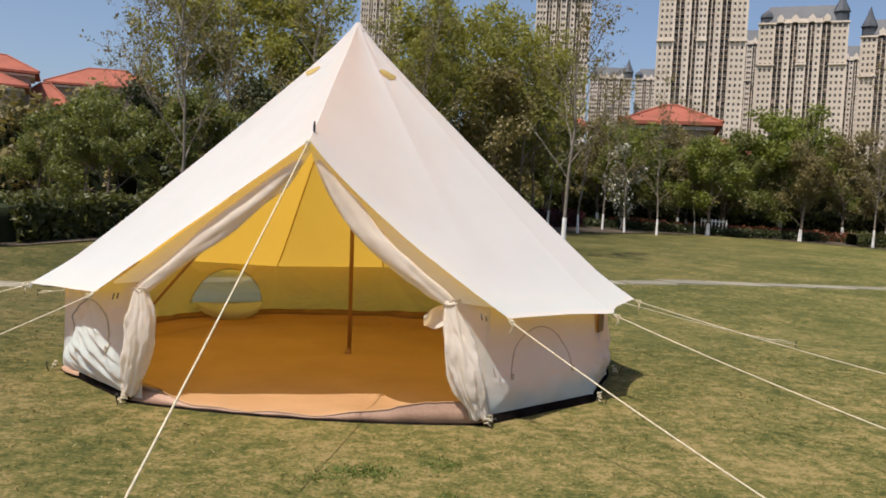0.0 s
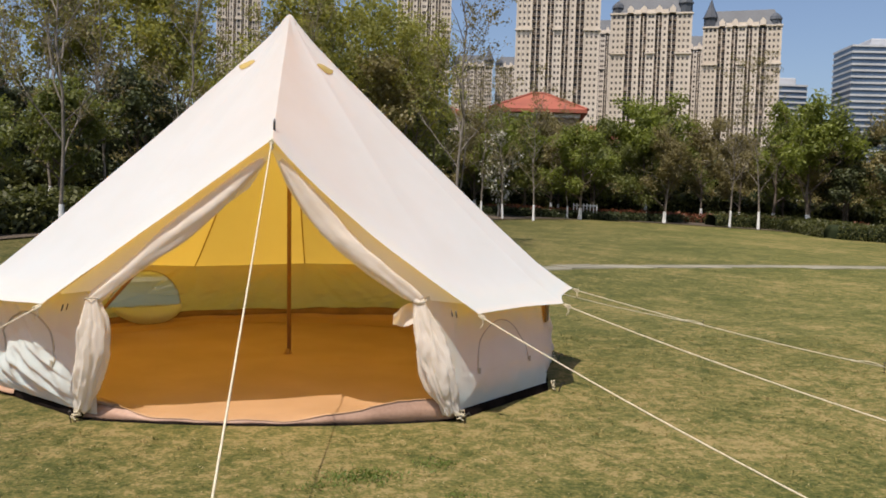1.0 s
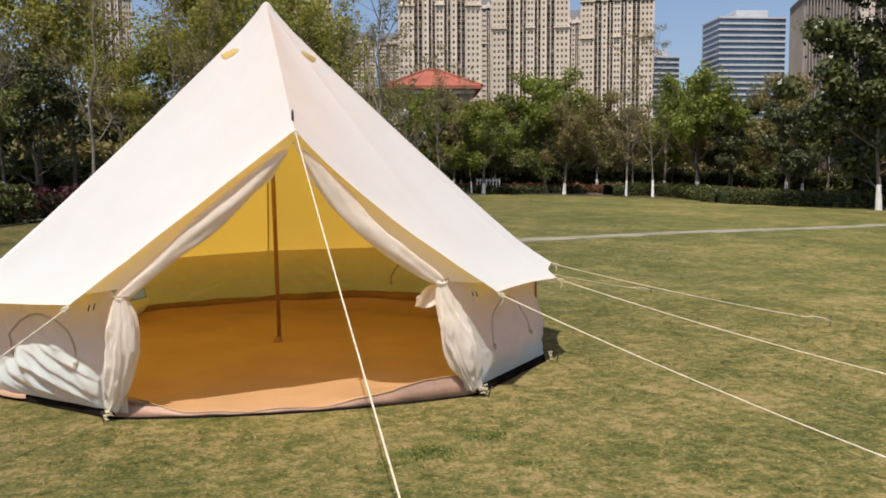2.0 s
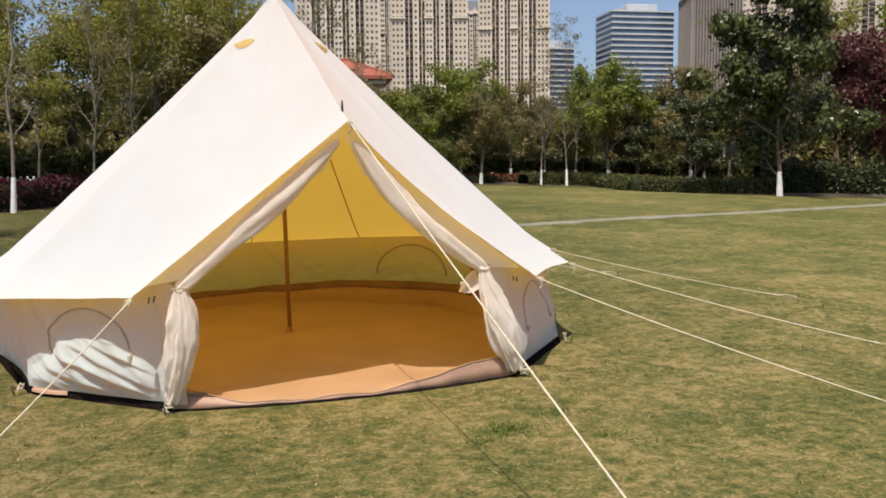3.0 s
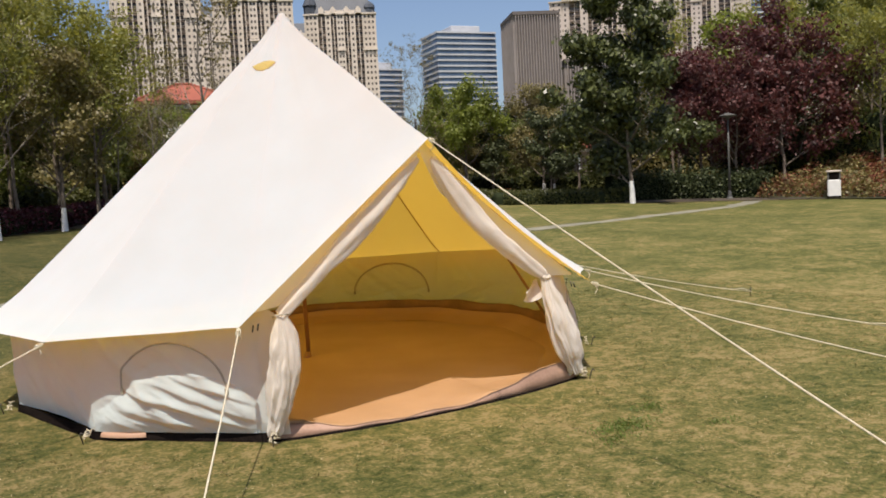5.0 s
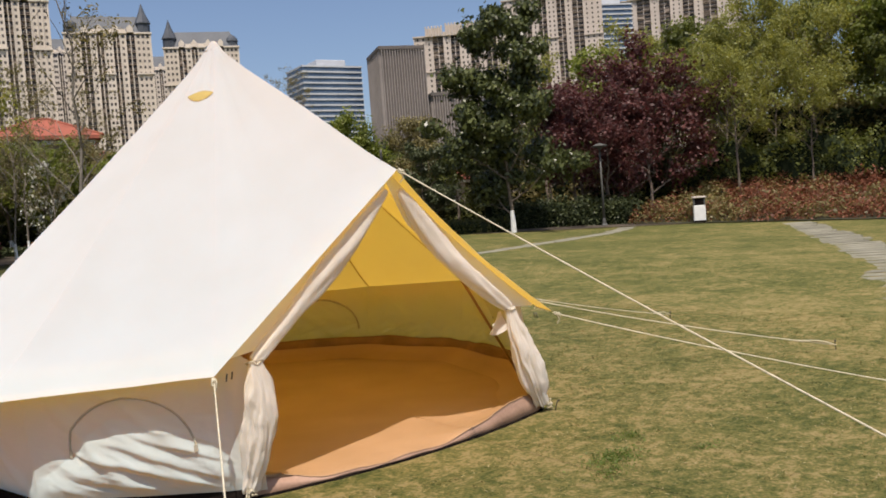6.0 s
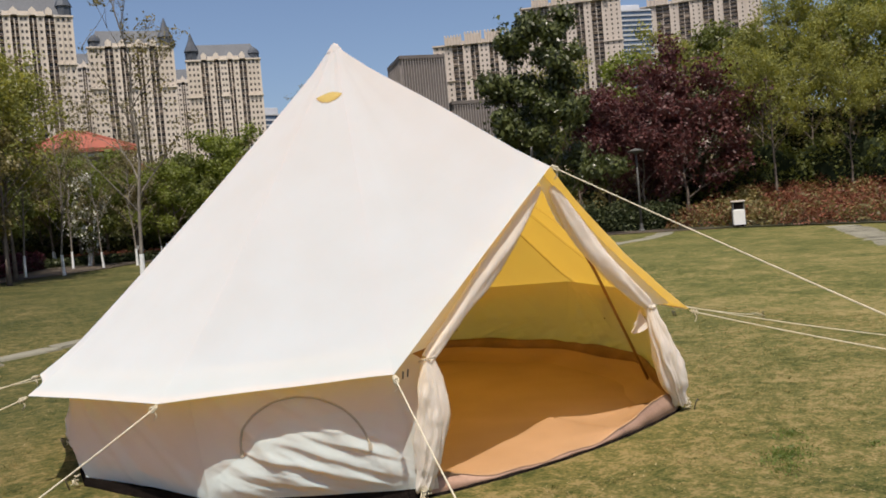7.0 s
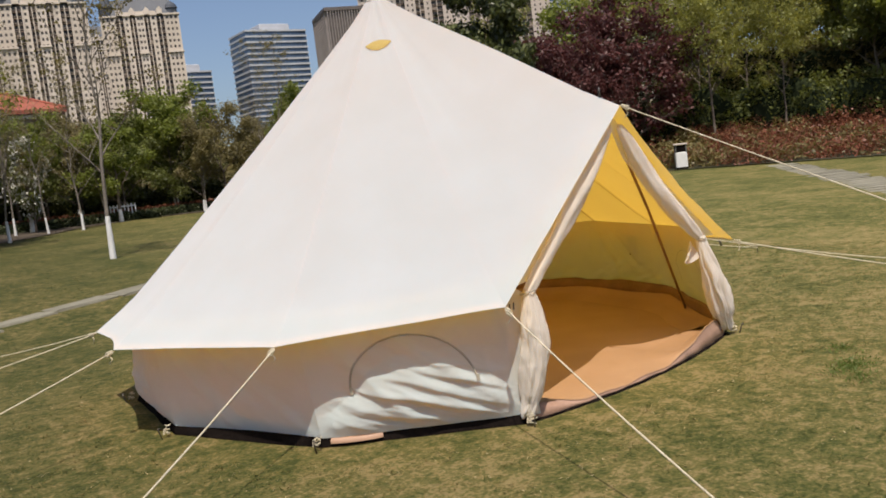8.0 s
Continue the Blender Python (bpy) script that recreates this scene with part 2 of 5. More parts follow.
# ---- ground ----
def slope(x, y):
    """The lawn climbs gently to the north and falls to the east, level where the tent is pitched."""
    d = math.hypot(x, y)
    k = min(1.0, 75.0 / max(d, 1.0)) * smoothstep((d - 5.0) / 4.0)
    return (-0.0154 * x + 0.0271 * max(0.0, y)) * k


def lawn_height(x, y):
    d = math.hypot(x, y)
    return slope(x, y) + 0.035 * noise.noise(Vector((x * 0.35, y * 0.35, 2.0))) * smoothstep((d - 3.0) / 3.0) * (1 - smoothstep((d - 9.0) / 5.0))


def turf_material(name, lift, rand, bump):
    """Mown turf: straw and green in patches of several sizes, greener away from the trodden ground."""
    m, nt, n, l, p = nodes_of(name)
    co = n.new("ShaderNodeTexCoord")
    total = None
    for scale, weight, detail in ((0.22, 0.22, 3), (1.3, 0.28, 5), (5.0, 0.28, 5), (13.0, 0.40, 4), (45.0, 0.42, 4)):
        tex = n.new("ShaderNodeTexNoise")
        tex.inputs["Scale"].default_value, tex.inputs["Detail"].default_value = scale, detail
        l.new(co.outputs["Object"], tex.inputs["Vector"])
        mul = n.new("ShaderNodeMath")
        mul.operation = "MULTIPLY_ADD"
        mul.inputs[1].default_value = weight
        l.new(tex.outputs["Fac"], mul.inputs[0])
        if total is None:
            mul.inputs[2].default_value = -0.299
        else:
            l.new(total, mul.inputs[2])
        total = mul.outputs[0]
    sep, far, less = n.new("ShaderNodeSeparateXYZ"), n.new("ShaderNodeMapRange"), n.new("ShaderNodeMath")
    l.new(co.outputs["Object"], sep.inputs[0]), l.new(sep.outputs["Y"], far.inputs[0])
    far.inputs[1].default_value, far.inputs[2].default_value, far.inputs[3].default_value, far.inputs[4].default_value = -3.5, 10.0, -0.006, 0.024
    less.operation = "SUBTRACT"
    l.new(total, less.inputs[0]), l.new(far.outputs[0], less.inputs[1])
    value = less.outputs[0]
    if rand:
        geo, rng, mixed = n.new("ShaderNodeNewGeometry"), n.new("ShaderNodeMapRange"), n.new("ShaderNodeMath")
        rng.inputs[3].default_value, rng.inputs[4].default_value = -rand, rand
        l.new(geo.outputs["Random Per Island"], rng.inputs[0]), l.new(rng.outputs[0], mixed.inputs[0]), l.new(value, mixed.inputs[1])
        value = mixed.outputs[0]
    ramp = n.new("ShaderNodeValToRGB")
    e = ramp.color_ramp.elements
    e[0].position, e[0].color = 0.41, (0.056 * lift, 0.066 * lift, 0.015 * lift, 1)
    e[1].position, e[1].color = 0.60, (0.262 * lift, 0.202 * lift, 0.084 * lift, 1)
    for pos, c in ((0.465, (0.101, 0.104, 0.028)), (0.535, (0.157, 0.136, 0.043))):
        x = e.new(pos)
        x.color = (c[0] * lift, c[1] * lift, c[2] * lift, 1)
    l.new(value, ramp.inputs[0])
    # turf value scaled by position: paler to the east, darker to the north-west
    hsv, east = n.new("ShaderNodeHueSaturation"), n.new("ShaderNodeMapRange")
    slant = n.new("ShaderNodeMath")
    slant.operation, slant.inputs[1].default_value = "MULTIPLY_ADD", -0.35
    l.new(sep.outputs["Y"], slant.inputs[0]), l.new(sep.outputs["X"], slant.inputs[2]), l.new(slant.outputs[0], east.inputs[0])
    east.inputs[1].default_value, east.inputs[2].default_value, east.inputs[3].default_value, east.inputs[4].default_value = -5.0, 7.0, 0.68, 1.17
    l.new(east.outputs[0], hsv.inputs["Value"]), l.new(ramp.outputs[0], hsv.inputs["Color"])
    out = hsv.outputs[0]
    l.new(out, p.inputs["Base Color"])
    p.inputs["Roughness"].default_value, p.inputs["Specular IOR Level"].default_value = 0.9, 0.2
    if bump:
        grain, bp = n.new("ShaderNodeTexNoise"), n.new("ShaderNodeBump")
        grain.inputs["Scale"].default_value, grain.inputs["Detail"].default_value = 26.0, 5
        l.new(co.outputs["Object"], grain.inputs["Vector"])
        bp.inputs["Strength"].default_value, bp.inputs["Distance"].default_value = bump, 0.03
        l.new(grain.outputs["Fac"], bp.inputs["Height"]), l.new(bp.outputs[0], p.inputs["Normal"])
    return m


GRASS = turf_material("lawn_turf", 0.89, 0.0, 0.6)
verts, faces = [], []
RINGS = [0.0] + [0.6 * 1.09 ** i for i in range(98)]
for r in RINGS[1:]:
    verts += [(r * math.cos(math.tau * k / 96), r * math.sin(math.tau * k / 96), lawn_height(r * math.cos(math.tau * k / 96), r * math.sin(math.tau * k / 96)) ) for k in range(96)]
faces = grid_faces(len(RINGS) - 1, 96, closed=True) + [tuple(range(96))]
ground = solid("ground", verts, faces, GRASS, smooth=True)
tagged(ground, "mown lawn of mixed green and straw-coloured turf", "lawn", kind="structure")

SOIL = surface("planting_soil", (0.05, 0.038, 0.026), (0.10, 0.075, 0.05), 0.8, 14, 0.95, 0.6)
LAWN_EDGE = [(-24, 0), (-13, 4.6), (-8.2, 6.2), (-7.0, 7.0), (-6.4, 9.5), (-4.6, 15.6), (-2.8, 19.0), (0.3, 23.0), (3.6, 26.2), (7.3, 29.4), (10.0, 32.6), (14.0, 35.0), (18.2, 33.2), (21.4, 31.4), (22.2, 28.6), (22.6, 25.6), (24.2, 22.8), (26.8, 20.6), (29.4, 19.0), (32.9, 16.2), (37.0, 12.6), (41.5, 10.0), (44, 4), (47, -6), (52, -18)]
middle = [(p[0] * 1.7, p[1] * 1.7 + 6) for p in LAWN_EDGE]
outer = [(p[0] * 2.6, p[1] * 2.6 + 14) for p in LAWN_EDGE]
verts = [(x, y, slope(x, y) + 0.03) for row in (LAWN_EDGE, middle, outer) for x, y in row]
bed = solid("planting_bed", verts, grid_faces(3, len(LAWN_EDGE)), SOIL)
tagged(bed, "dark bare soil under the park trees", "planting bed", kind="structure")


# ---- the tent ----
tent = thing("bell_tent", "white cotton canvas bell tent with its door rolled open", "tent")
CORNERS = [301, 330.7, 354, 387, 418.5, 449, 479.5, 509, 538.4, 571, 599.3]
EAVE_R = [2.60, 2.49, 2.52, 2.52, 2.54, 2.55, 2.54, 2.54, 2.56, 2.63, 2.64]
EAVE_Z = [0.715, 0.674, 0.70, 0.635, 0.58, 0.54, 0.50, 0.575, 0.615, 0.662, 0.735]
APEX = 3.0
PEAK = Vector((-0.05, -0.03, 0))                                        # the peak leans a little off the middle
PROFILE = [(0.0, 0.0), (0.02, 0.018), (0.08, 0.095), (0.18, 0.204), (0.45, 0.486), (0.75, 0.788), (0.89, 0.922), (1.0, 1.0)]


def drop_at(rho):
    for (a, ha), (b, hb) in zip(PROFILE, PROFILE[1:]):
        if rho <= b:
            return ha + (hb - ha) * (rho - a) / (b - a)
    return 1.0


def seam_point(k, rho):
    """A point on the roof's seam to eave corner k."""
    return polar(CORNERS[k], EAVE_R[k] * rho, APEX - (APEX - EAVE_Z[k]) * drop_at(rho)) + PEAK * (1 - rho)


RIDGE = [(0.0, 3.0), (0.06, 2.96), (0.22, 2.86), (0.47, 2.715), (1.2, 2.335), (1.95, 1.92), (2.23, 1.785)]


def ridge_point(rho):
    r = 2.23 * rho
    for (a, za), (b, zb) in zip(RIDGE, RIDGE[1:]):
        if r <= b + 1e-6:
            return Vector((0, -r, za + (zb - za) * (r - a) / (b - a))) + PEAK * (1 - rho)
    return Vector((0, -2.23, 1.785))


ROWS_V = [0.0, 0.012, 0.03, 0.05, 0.08, 0.12, 0.16, 0.2, 0.26, 0.33, 0.4, 0.48, 0.56, 0.64, 0.72, 0.8, 0.87, 0.93, 0.97, 1.0]
COLS = 13
for k in range(10):
    verts = []
    for rho in ROWS_V:
        a, b = seam_point(k, rho), seam_point(k + 1, rho)
        for c in range(COLS):
            u = c / (COLS - 1)
            p = a.lerp(b, u)
            bow = math.sin(math.pi * u)
            # cloth hangs a little between its seams; the hem is drawn in between the corners
            p = p + Vector((0, 0, -0.035 * bow * math.sin(math.pi * rho)))
            pull = (0.015 if k == 8 else 0.05) * bow * rho ** 6
            p = p - Vector((p.x, p.y, 0)).normalized() * pull
            n = noise.noise(Vector((k * 7.3 + u * 2.5, rho * 2.2, 0.4)))
            p = p + Vector((0, 0, 0.012 * n * rho * bow))
            crease = noise.noise(Vector((k * 3.1 + u * 5.0, rho * 9.0, 2.2)))
            p = p + Vector((0, 0, 0.034 * (0.3 - abs(crease)) * bow * smoothstep(rho * 12) * (1 - smoothstep((rho - 0.12) / 0.3))))
            verts.append(p)
    solid("roof_panel", verts, grid_faces(len(ROWS_V), COLS), CANVAS, tent, smooth=True)
    # the turned-up double hem along the eave
    hem = []
    for rho in (0.984, 0.990, 0.996):
        a, b = seam_point(k, rho), seam_point(k + 1, rho)
        for c in range(COLS):
            bow = math.sin(math.pi * c / (COLS - 1))
            n = noise.noise(Vector((k * 7.3 + c / (COLS - 1) * 2.5, rho * 2.2, 0.4)))
            p = a.lerp(b, c / (COLS - 1)) + Vector((0, 0, -0.035 * bow * math.sin(math.pi * rho) - 0.009 + 0.012 * n * rho * bow))
            hem.append(p - Vector((p.x, p.y, 0)).normalized() * ((0.015 if k == 8 else 0.05) * bow * rho ** 6))
    solid("eave_hem", hem, grid_faces(3, COLS), HEM, tent, "double canvas hem along the eave", smooth=True)

for side, k in ((-1, 10), (1, 0)):
    verts = []
    for rho in ROWS_V:
        a, b = ridge_point(rho), seam_point(k, rho)
        for c in range(COLS):
            u = c / (COLS - 1)
            p = a.lerp(b, u)
            bow = math.sin(math.pi * u)
            sag = (0.07 if side > 0 else 0.0) * rho ** 5 * math.sin(math.pi * u ** 0.8)
            p = p + Vector((-side * 0.3, 0, -0.8)) * sag + Vector((0, 0.03, -0.03)) * bow * math.sin(math.pi * rho)
            # soft creases that run from the peak
            p = p + Vector((0, -0.015, 0.009)) * (noise.noise(Vector((u * 9 + 20 * side, rho * 1.6, 5.0))) * smoothstep(rho * 3) + 0.9 * (0.3 - abs(noise.noise(Vector((u * 6 + 31 * side, rho * 7.0, 1.0))))) * smoothstep(rho * 12) * (1 - smoothstep((rho - 0.15) / 0.35))) * bow
            verts.append(p)
    solid("roof_panel", verts, grid_faces(len(ROWS_V), COLS), CANVAS, tent, smooth=True)
    # the fixed strip of door canvas, set back under the overhang of the roof
    hem = []
    for j, (rho, down) in enumerate(((0.945, 0.0), (0.945, 0.07), (0.945, 0.14), (0.945, 0.20))):
        for c in range(25):
            u = c / 24
            p = ridge_point(rho).lerp(seam_point(k, rho), u)
            sag = (0.07 if side > 0 else 0.0) * rho ** 5 * math.sin(math.pi * u ** 0.8)
            p = p + Vector((-side * 0.3, 0, -0.8)) * sag + Vector((0, 0, -0.03))
            f = (0.25 + 0.75 * min(1.0, u * 5)) * min(1.0, 6 * (1 - u) + 0.08)
            hem.append(p + Vector((-side * 0.62 * down, -0.10 * down, -down * 0.62)) * f)
    solid("door_hem", hem, grid_faces(4, 25), DOOR_HEM, tent, "fixed canvas strip along the door edge", smooth=True)


def roof_spot(k, u, rho, lift=0.004):
    a, b = seam_point(k, rho), seam_point(k + 1, rho)
    p = a.lerp(b, u)
    bow = math.sin(math.pi * u)
    p = p + Vector((0, 0, -0.035 * bow * math.sin(math.pi * rho)))
    out = Vector((p.x, p.y, 0)).normalized()
    return p + (out * 0.66 + Vector((0, 0, 0.75))) * lift


# vents near the peak: half-round hooded flaps on four panels
for k, mid in ((0, 0.42), (9, 0.56), (3, 0.5), (6, 0.5)):
    verts = []
    for j in range(5):
        for c in range(11):
            w = c / 10 - 0.5
            rho = 0.185 + 0.034 * (j / 4 - 0.55) * max(0.0, 1 - (2 * w) ** 2)
            u = mid + w * 0.86
            verts.append(roof_spot(k, u, rho, 0.006 + 0.012 * math.sin(math.pi * j / 4) * (1 - (2 * w) ** 2)))
    solid("vent", verts, grid_faces(5, 11), VENT, tent, "half-round yellow mesh vent under the peak", smooth=True)

# reinforcing cone and its cord at the very top
cap_v, cap_f = lathe([(0.010, 3.008), (0.022, 3.002), (0.04, 2.978), (0.07, 2.936), (0.082, 2.918)], 18)
solid("peak_cap", [Vector(v) + PEAK for v in cap_v], cap_f, CANVAS, tent, "sewn canvas cap on the peak", smooth=True)

# taped seams on the inside of the roof
for k in range(11):
    v = []
    for rho in ROWS_V[3:-2]:
        p = seam_point(k, rho)
        t = polar(CORNERS[k] + 90, 0.007)
        inn = -polar(CORNERS[k], 0.008) - Vector((0, 0, 0.012))
        v += [p + inn - t, p + inn + t]
    solid("seam_tape", v, grid_faces(len(v) // 2, 2), TAPE, tent)

# ---- walls ----
BASE_A = [299.3, 328.5, 358, 388, 418.5, 449, 480, 511, 542.9, 573.3, 602.2]
BASE_R = [2.48, 2.40, 2.34, 2.30, 2.28, 2.27, 2.27, 2.28, 2.31, 2.385, 2.42]
WINDOW_AT = {0: (0.47, 0.28, 0.30, 0.42), 9: (0.505, 0.305, 0.33, 0.40), 3: (0.45, 0.36, 0.36, 0.50), 6: (0.5, 0.35, 0.30, 0.60)}   # centre, half width, foot, height


def wall_top(k, u):
    a, b = seam_point(k, 0.905), seam_point(k + 1, 0.905)
    return a.lerp(b, u) + Vector((0, 0, -0.040))


# folds in the slack panel: from where, to where, how high and how wide
DOOR_FOLDS = [(0.14, 0.26, 0.62, 0.02, 0.017, 0.022), (0.24, 0.36, 0.86, 0.05, 0.020, 0.024), (0.34, 0.44, 0.92, 0.12, 0.022, 0.026), (0.50, 0.50, 0.95, 0.20, 0.018, 0.022),
              (0.20, 0.20, 0.50, 0.02, 0.012, 0.016), (0.44, 0.27, 0.90, 0.02, 0.012, 0.016), (0.62, 0.48, 0.96, 0.34, 0.010, 0.016), (0.06, 0.16, 0.30, 0.01, 0.012, 0.018)]


def wall_point(k, u, s, wrinkle=1.0):
    """s: 0 at the foot, 1 at the top."""
    foot = polar(BASE_A[k], BASE_R[k], 0.055).lerp(polar(BASE_A[k + 1], BASE_R[k + 1], 0.055), u)
    top = wall_top(k, u)
    p = foot.lerp(top, s)
    out = Vector((p.x, p.y, 0)).normalized()
    belly = 0.035 * math.sin(math.pi * s) * math.sin(math.pi * u) + 0.055 * math.sin(math.pi * min(1.0, s / 0.55)) * math.sin(math.pi * u) ** 0.6
    if k == 9:
        # the slack lower wall beside the door
        reach = 0.26 + 0.40 * smoothstep(u / 0.46) - 0.05 * smoothstep((u - 0.75) / 0.25)
        belly = 0.03 * math.sin(math.pi * s) * math.sin(math.pi * u) + (0.054 + 0.037 * smoothstep(u / 0.40)) * math.sin(math.pi * min(1.0, (s + 0.08) / reach)) * min(1.0, 9 * u + 0.25, 8 * (1 - u))
    elif k == 8:
        belly = -0.06 * (1 - s) ** 2 * math.sin(math.pi * u)
    w = 0.0
    if wrinkle:
        # slanting folds that fan from the pegged corners, and loose cloth along the foot
        q = Vector((u * 3.0 + k * 9.1, s * 1.6 + u * 1.5, k * 1.7))
        w = 0.030 * noise.noise(q * 1.3)
        low = smoothstep((0.66 - s) / 0.42)
        f1 = noise.noise(Vector((u * 2.4 + k * 5.0, s * 6.5 + u * 4.2, 1.3 + k)))
        f2 = noise.noise(Vector((u * 4.5 - k * 3.0, s * 17.0 + u * 9.0, 4.1 + k)))
        f3 = noise.noise(Vector((u * 14.0 + k * 2.0, s * 26.0 - u * 6.0, 6.1 + k)))
        w += low * (0.22 if k in (8, 9) else 0.15 if k == 0 else 1.0) * (0.046 * (0.35 - abs(f1)) + 0.026 * (0.35 - abs(f2)) + 0.008 * f3)
        tight = noise.noise(Vector((u * 7.0 - s * 4.0, s * 1.2, 8.0 + k)))
        w += 0.012 * (0.4 - abs(tight)) * (1 - low)
        # long ridges drawn from the eave corners towards the opposite foot
        v = u if k >= 5 else 1 - u
        for u0, u1, high, wide in ((0.02, 0.46, 0.020, 0.050), (0.10, 0.74, 0.016, 0.060), (0.22, 0.97, 0.013, 0.050), (-0.15, 0.20, 0.014, 0.05)):
            across = v - (u0 + (u1 + 0.05 * math.sin(k * 2.3) - u0) * (1 - s))
            w += high * (1.7 if k == 9 else 0.5 if k == 0 else 1.0) * math.exp(-(across / wide) ** 2) * (0.7 + 0.5 * math.sin(k * 1.7 + u0 * 30))
        if k == 9:
            # folds drawn slantwise down to the pegged corner beside the door
            for u0, s0, u1, s1, high, wide in DOOR_FOLDS:
                du, ds = (u1 - u0) * 1.25, (s1 - s0) * 0.75
                px, pz = (u - u0) * 1.25, (s - s0) * 0.75
                along_it = (px * du + pz * ds) / (du * du + ds * ds)
                if -0.1 < along_it < 1.05:
                    aside = (px * ds - pz * du) / math.hypot(du, ds) + 0.012 * math.sin(5 * along_it + 20 * u0)
                    reach = smoothstep((along_it + 0.1) / 0.3) * (1 - smoothstep((along_it - 0.8) / 0.25))
                    w += high * reach * math.exp(-(aside / (wide * (1.25 if aside < 0 else 0.7))) ** 2)
            a, b = 1.17 * u - 0.27 * s, 0.45 * u + 0.70 * s
            w += low * (0.024 * (0.22 - abs(noise.noise(Vector((a * 2.6, b * 11.0, 3.3))))) + 0.012 * (0.22 - abs(noise.noise(Vector((a * 5.0, b * 26.0, 7.7))))))
        w *= (0.45 if k == 0 and s > 0.3 else 1.0) * min(1.0, 6 * u, 6 * (1 - u)) * min(1.0, 6 * (1 - s)) * min(1.0, 10 * s + 0.2) * wrinkle
    return p + out * (belly * (0.6 if wrinkle else 0.0) + w)


def in_arch(u, s):
    x, z = (u - 0.5) / 0.35, (s - 0.30) / 0.60
    return z > 0 and x * x + z * z < 1


for k in range(10):
    nu, ns = (141, 91) if k == 9 else (81, 57)
    verts = [wall_point(k, c / (nu - 1), r / (ns - 1)) for r in range(ns) for c in range(nu)]
    faces = grid_faces(ns, nu)
    if k == 6:
        faces = [f for f in faces if not in_arch((f[0] % nu + 0.5) / (nu - 1), (f[0] // nu + 0.5) / (ns - 1))]
    solid("wall_panel", verts, faces, CANVAS_WALL_SHADED, tent, smooth=True)
    # mud flap along the foot, outside, near-black for the shade under the lifted wall
    v = []
    for c in range(13):
        p = wall_point(k, c / 12, 0.0, 0)
        o = Vector((p.x, p.y, 0)).normalized()
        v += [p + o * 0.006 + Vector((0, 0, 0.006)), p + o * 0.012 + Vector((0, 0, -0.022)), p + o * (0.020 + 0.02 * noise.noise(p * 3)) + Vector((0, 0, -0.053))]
    solid("mud_flap", v, grid_faces(13, 3), SHADE_AND_PLINTH, tent, "mud flap blackened for the shade under the wall's foot", smooth=True)

for k, (mid, wide, foot, high) in WINDOW_AT.items():
    # piping round the arched window, and its sill line
    ring = []
    for i in range(37):
        a = math.pi * i / 36
        p = wall_point(k, mid + wide * math.cos(a), foot + high * math.sin(a))
        ring.append(p)
    o = Vector((ring[18].x, ring[18].y, 0)).normalized()
    win = solid("window", *tube([p + o * (-0.004 if k == 3 else 0.003) for p in ring], [{0: 0.004, 3: 0.011}.get(k, 0.007)] * len(ring), 6), TRIM, tent, "arched window outline in brown piping", smooth=True)
    for end in (0, -1):
        tag = ring[end]
        side = polar(math.degrees(math.atan2(tag.y, tag.x)) + 90, 0.02)
        verts = [tag + o * 0.012 + side * i + Vector((0, 0, z)) for z in (-0.01, 0.03) for i in (-0.5, 0.5)]
        solid("zip_pull", verts + [p + o * 0.006 for p in verts], [(0, 1, 3, 2), (4, 6, 7, 5), (0, 4, 5, 1), (2, 3, 7, 6), (0, 2, 6, 4), (1, 5, 7, 3)], TRIM, win)

# the open back window: insect screen and the canvas cover hanging below
SCREEN, nt_, n_, l_, p_ = nodes_of("insect_screen")
p_ = n_.new("ShaderNodeBsdfTranslucent")
p_.inputs["Color"].default_value = (0.62, 0.68, 0.56, 1)
hole = n_.new("ShaderNodeBsdfTransparent")
mx_ = n_.new("ShaderNodeMixShader")
mx_.inputs[0].default_value = 0.72
l_.new(hole.outputs[0], mx_.inputs[1]), l_.new(p_.outputs[0], mx_.inputs[2])
l_.new(mx_.outputs[0], n_["Material Output"].inputs["Surface"])
verts = [wall_point(6, 0.5, 0.5)]
for i in range(37):
    a = math.pi * i / 36
    verts.append(wall_point(6, 0.5 + 0.36 * math.cos(a), 0.29 + 0.62 * math.sin(a)))
solid("insect_screen", verts, [(0, i, i + 1) for i in range(1, 37)] + [(0, 37, 1)], SCREEN, tent, "grey insect screen in the open window")
verts = []
for j in range(11):
    d = j / 10
    for i in range(25):
        x = i / 12 - 1
        e = math.sqrt(max(0.0, 1 - x * x))
        p = wall_point(6, 0.5 + 0.35 * x, 0.30, 0)
        inn = -Vector((p.x, p.y, 0)).normalized()
        p = p + inn * (0.02 + e * (0.05 + 0.12 * math.sin(math.pi * (0.1 + 0.75 * d))))
        verts.append(Vector((p.x, p.y, p.z - 0.02 * e + 0.015 - (0.175 * d) * e)))
solid("window_cover", verts, grid_faces(11, 25), CANVAS_WALL_SHADED, tent, "canvas window cover hanging unzipped", smooth=True)

# brown leather patch for a cable port
c0 = wall_point(1, 0.37, 0.70)
o, sd = Vector((c0.x, c0.y, 0)).normalized(), polar(math.degrees(math.atan2(c0.y, c0.x)) + 90, 1.0)
v = [c0 + o * e + sd * x + Vector((0, 0, z)) for e in (0.020, 0.036) for z in (-0.10, 0.10) for x in (-0.08, 0.08)]
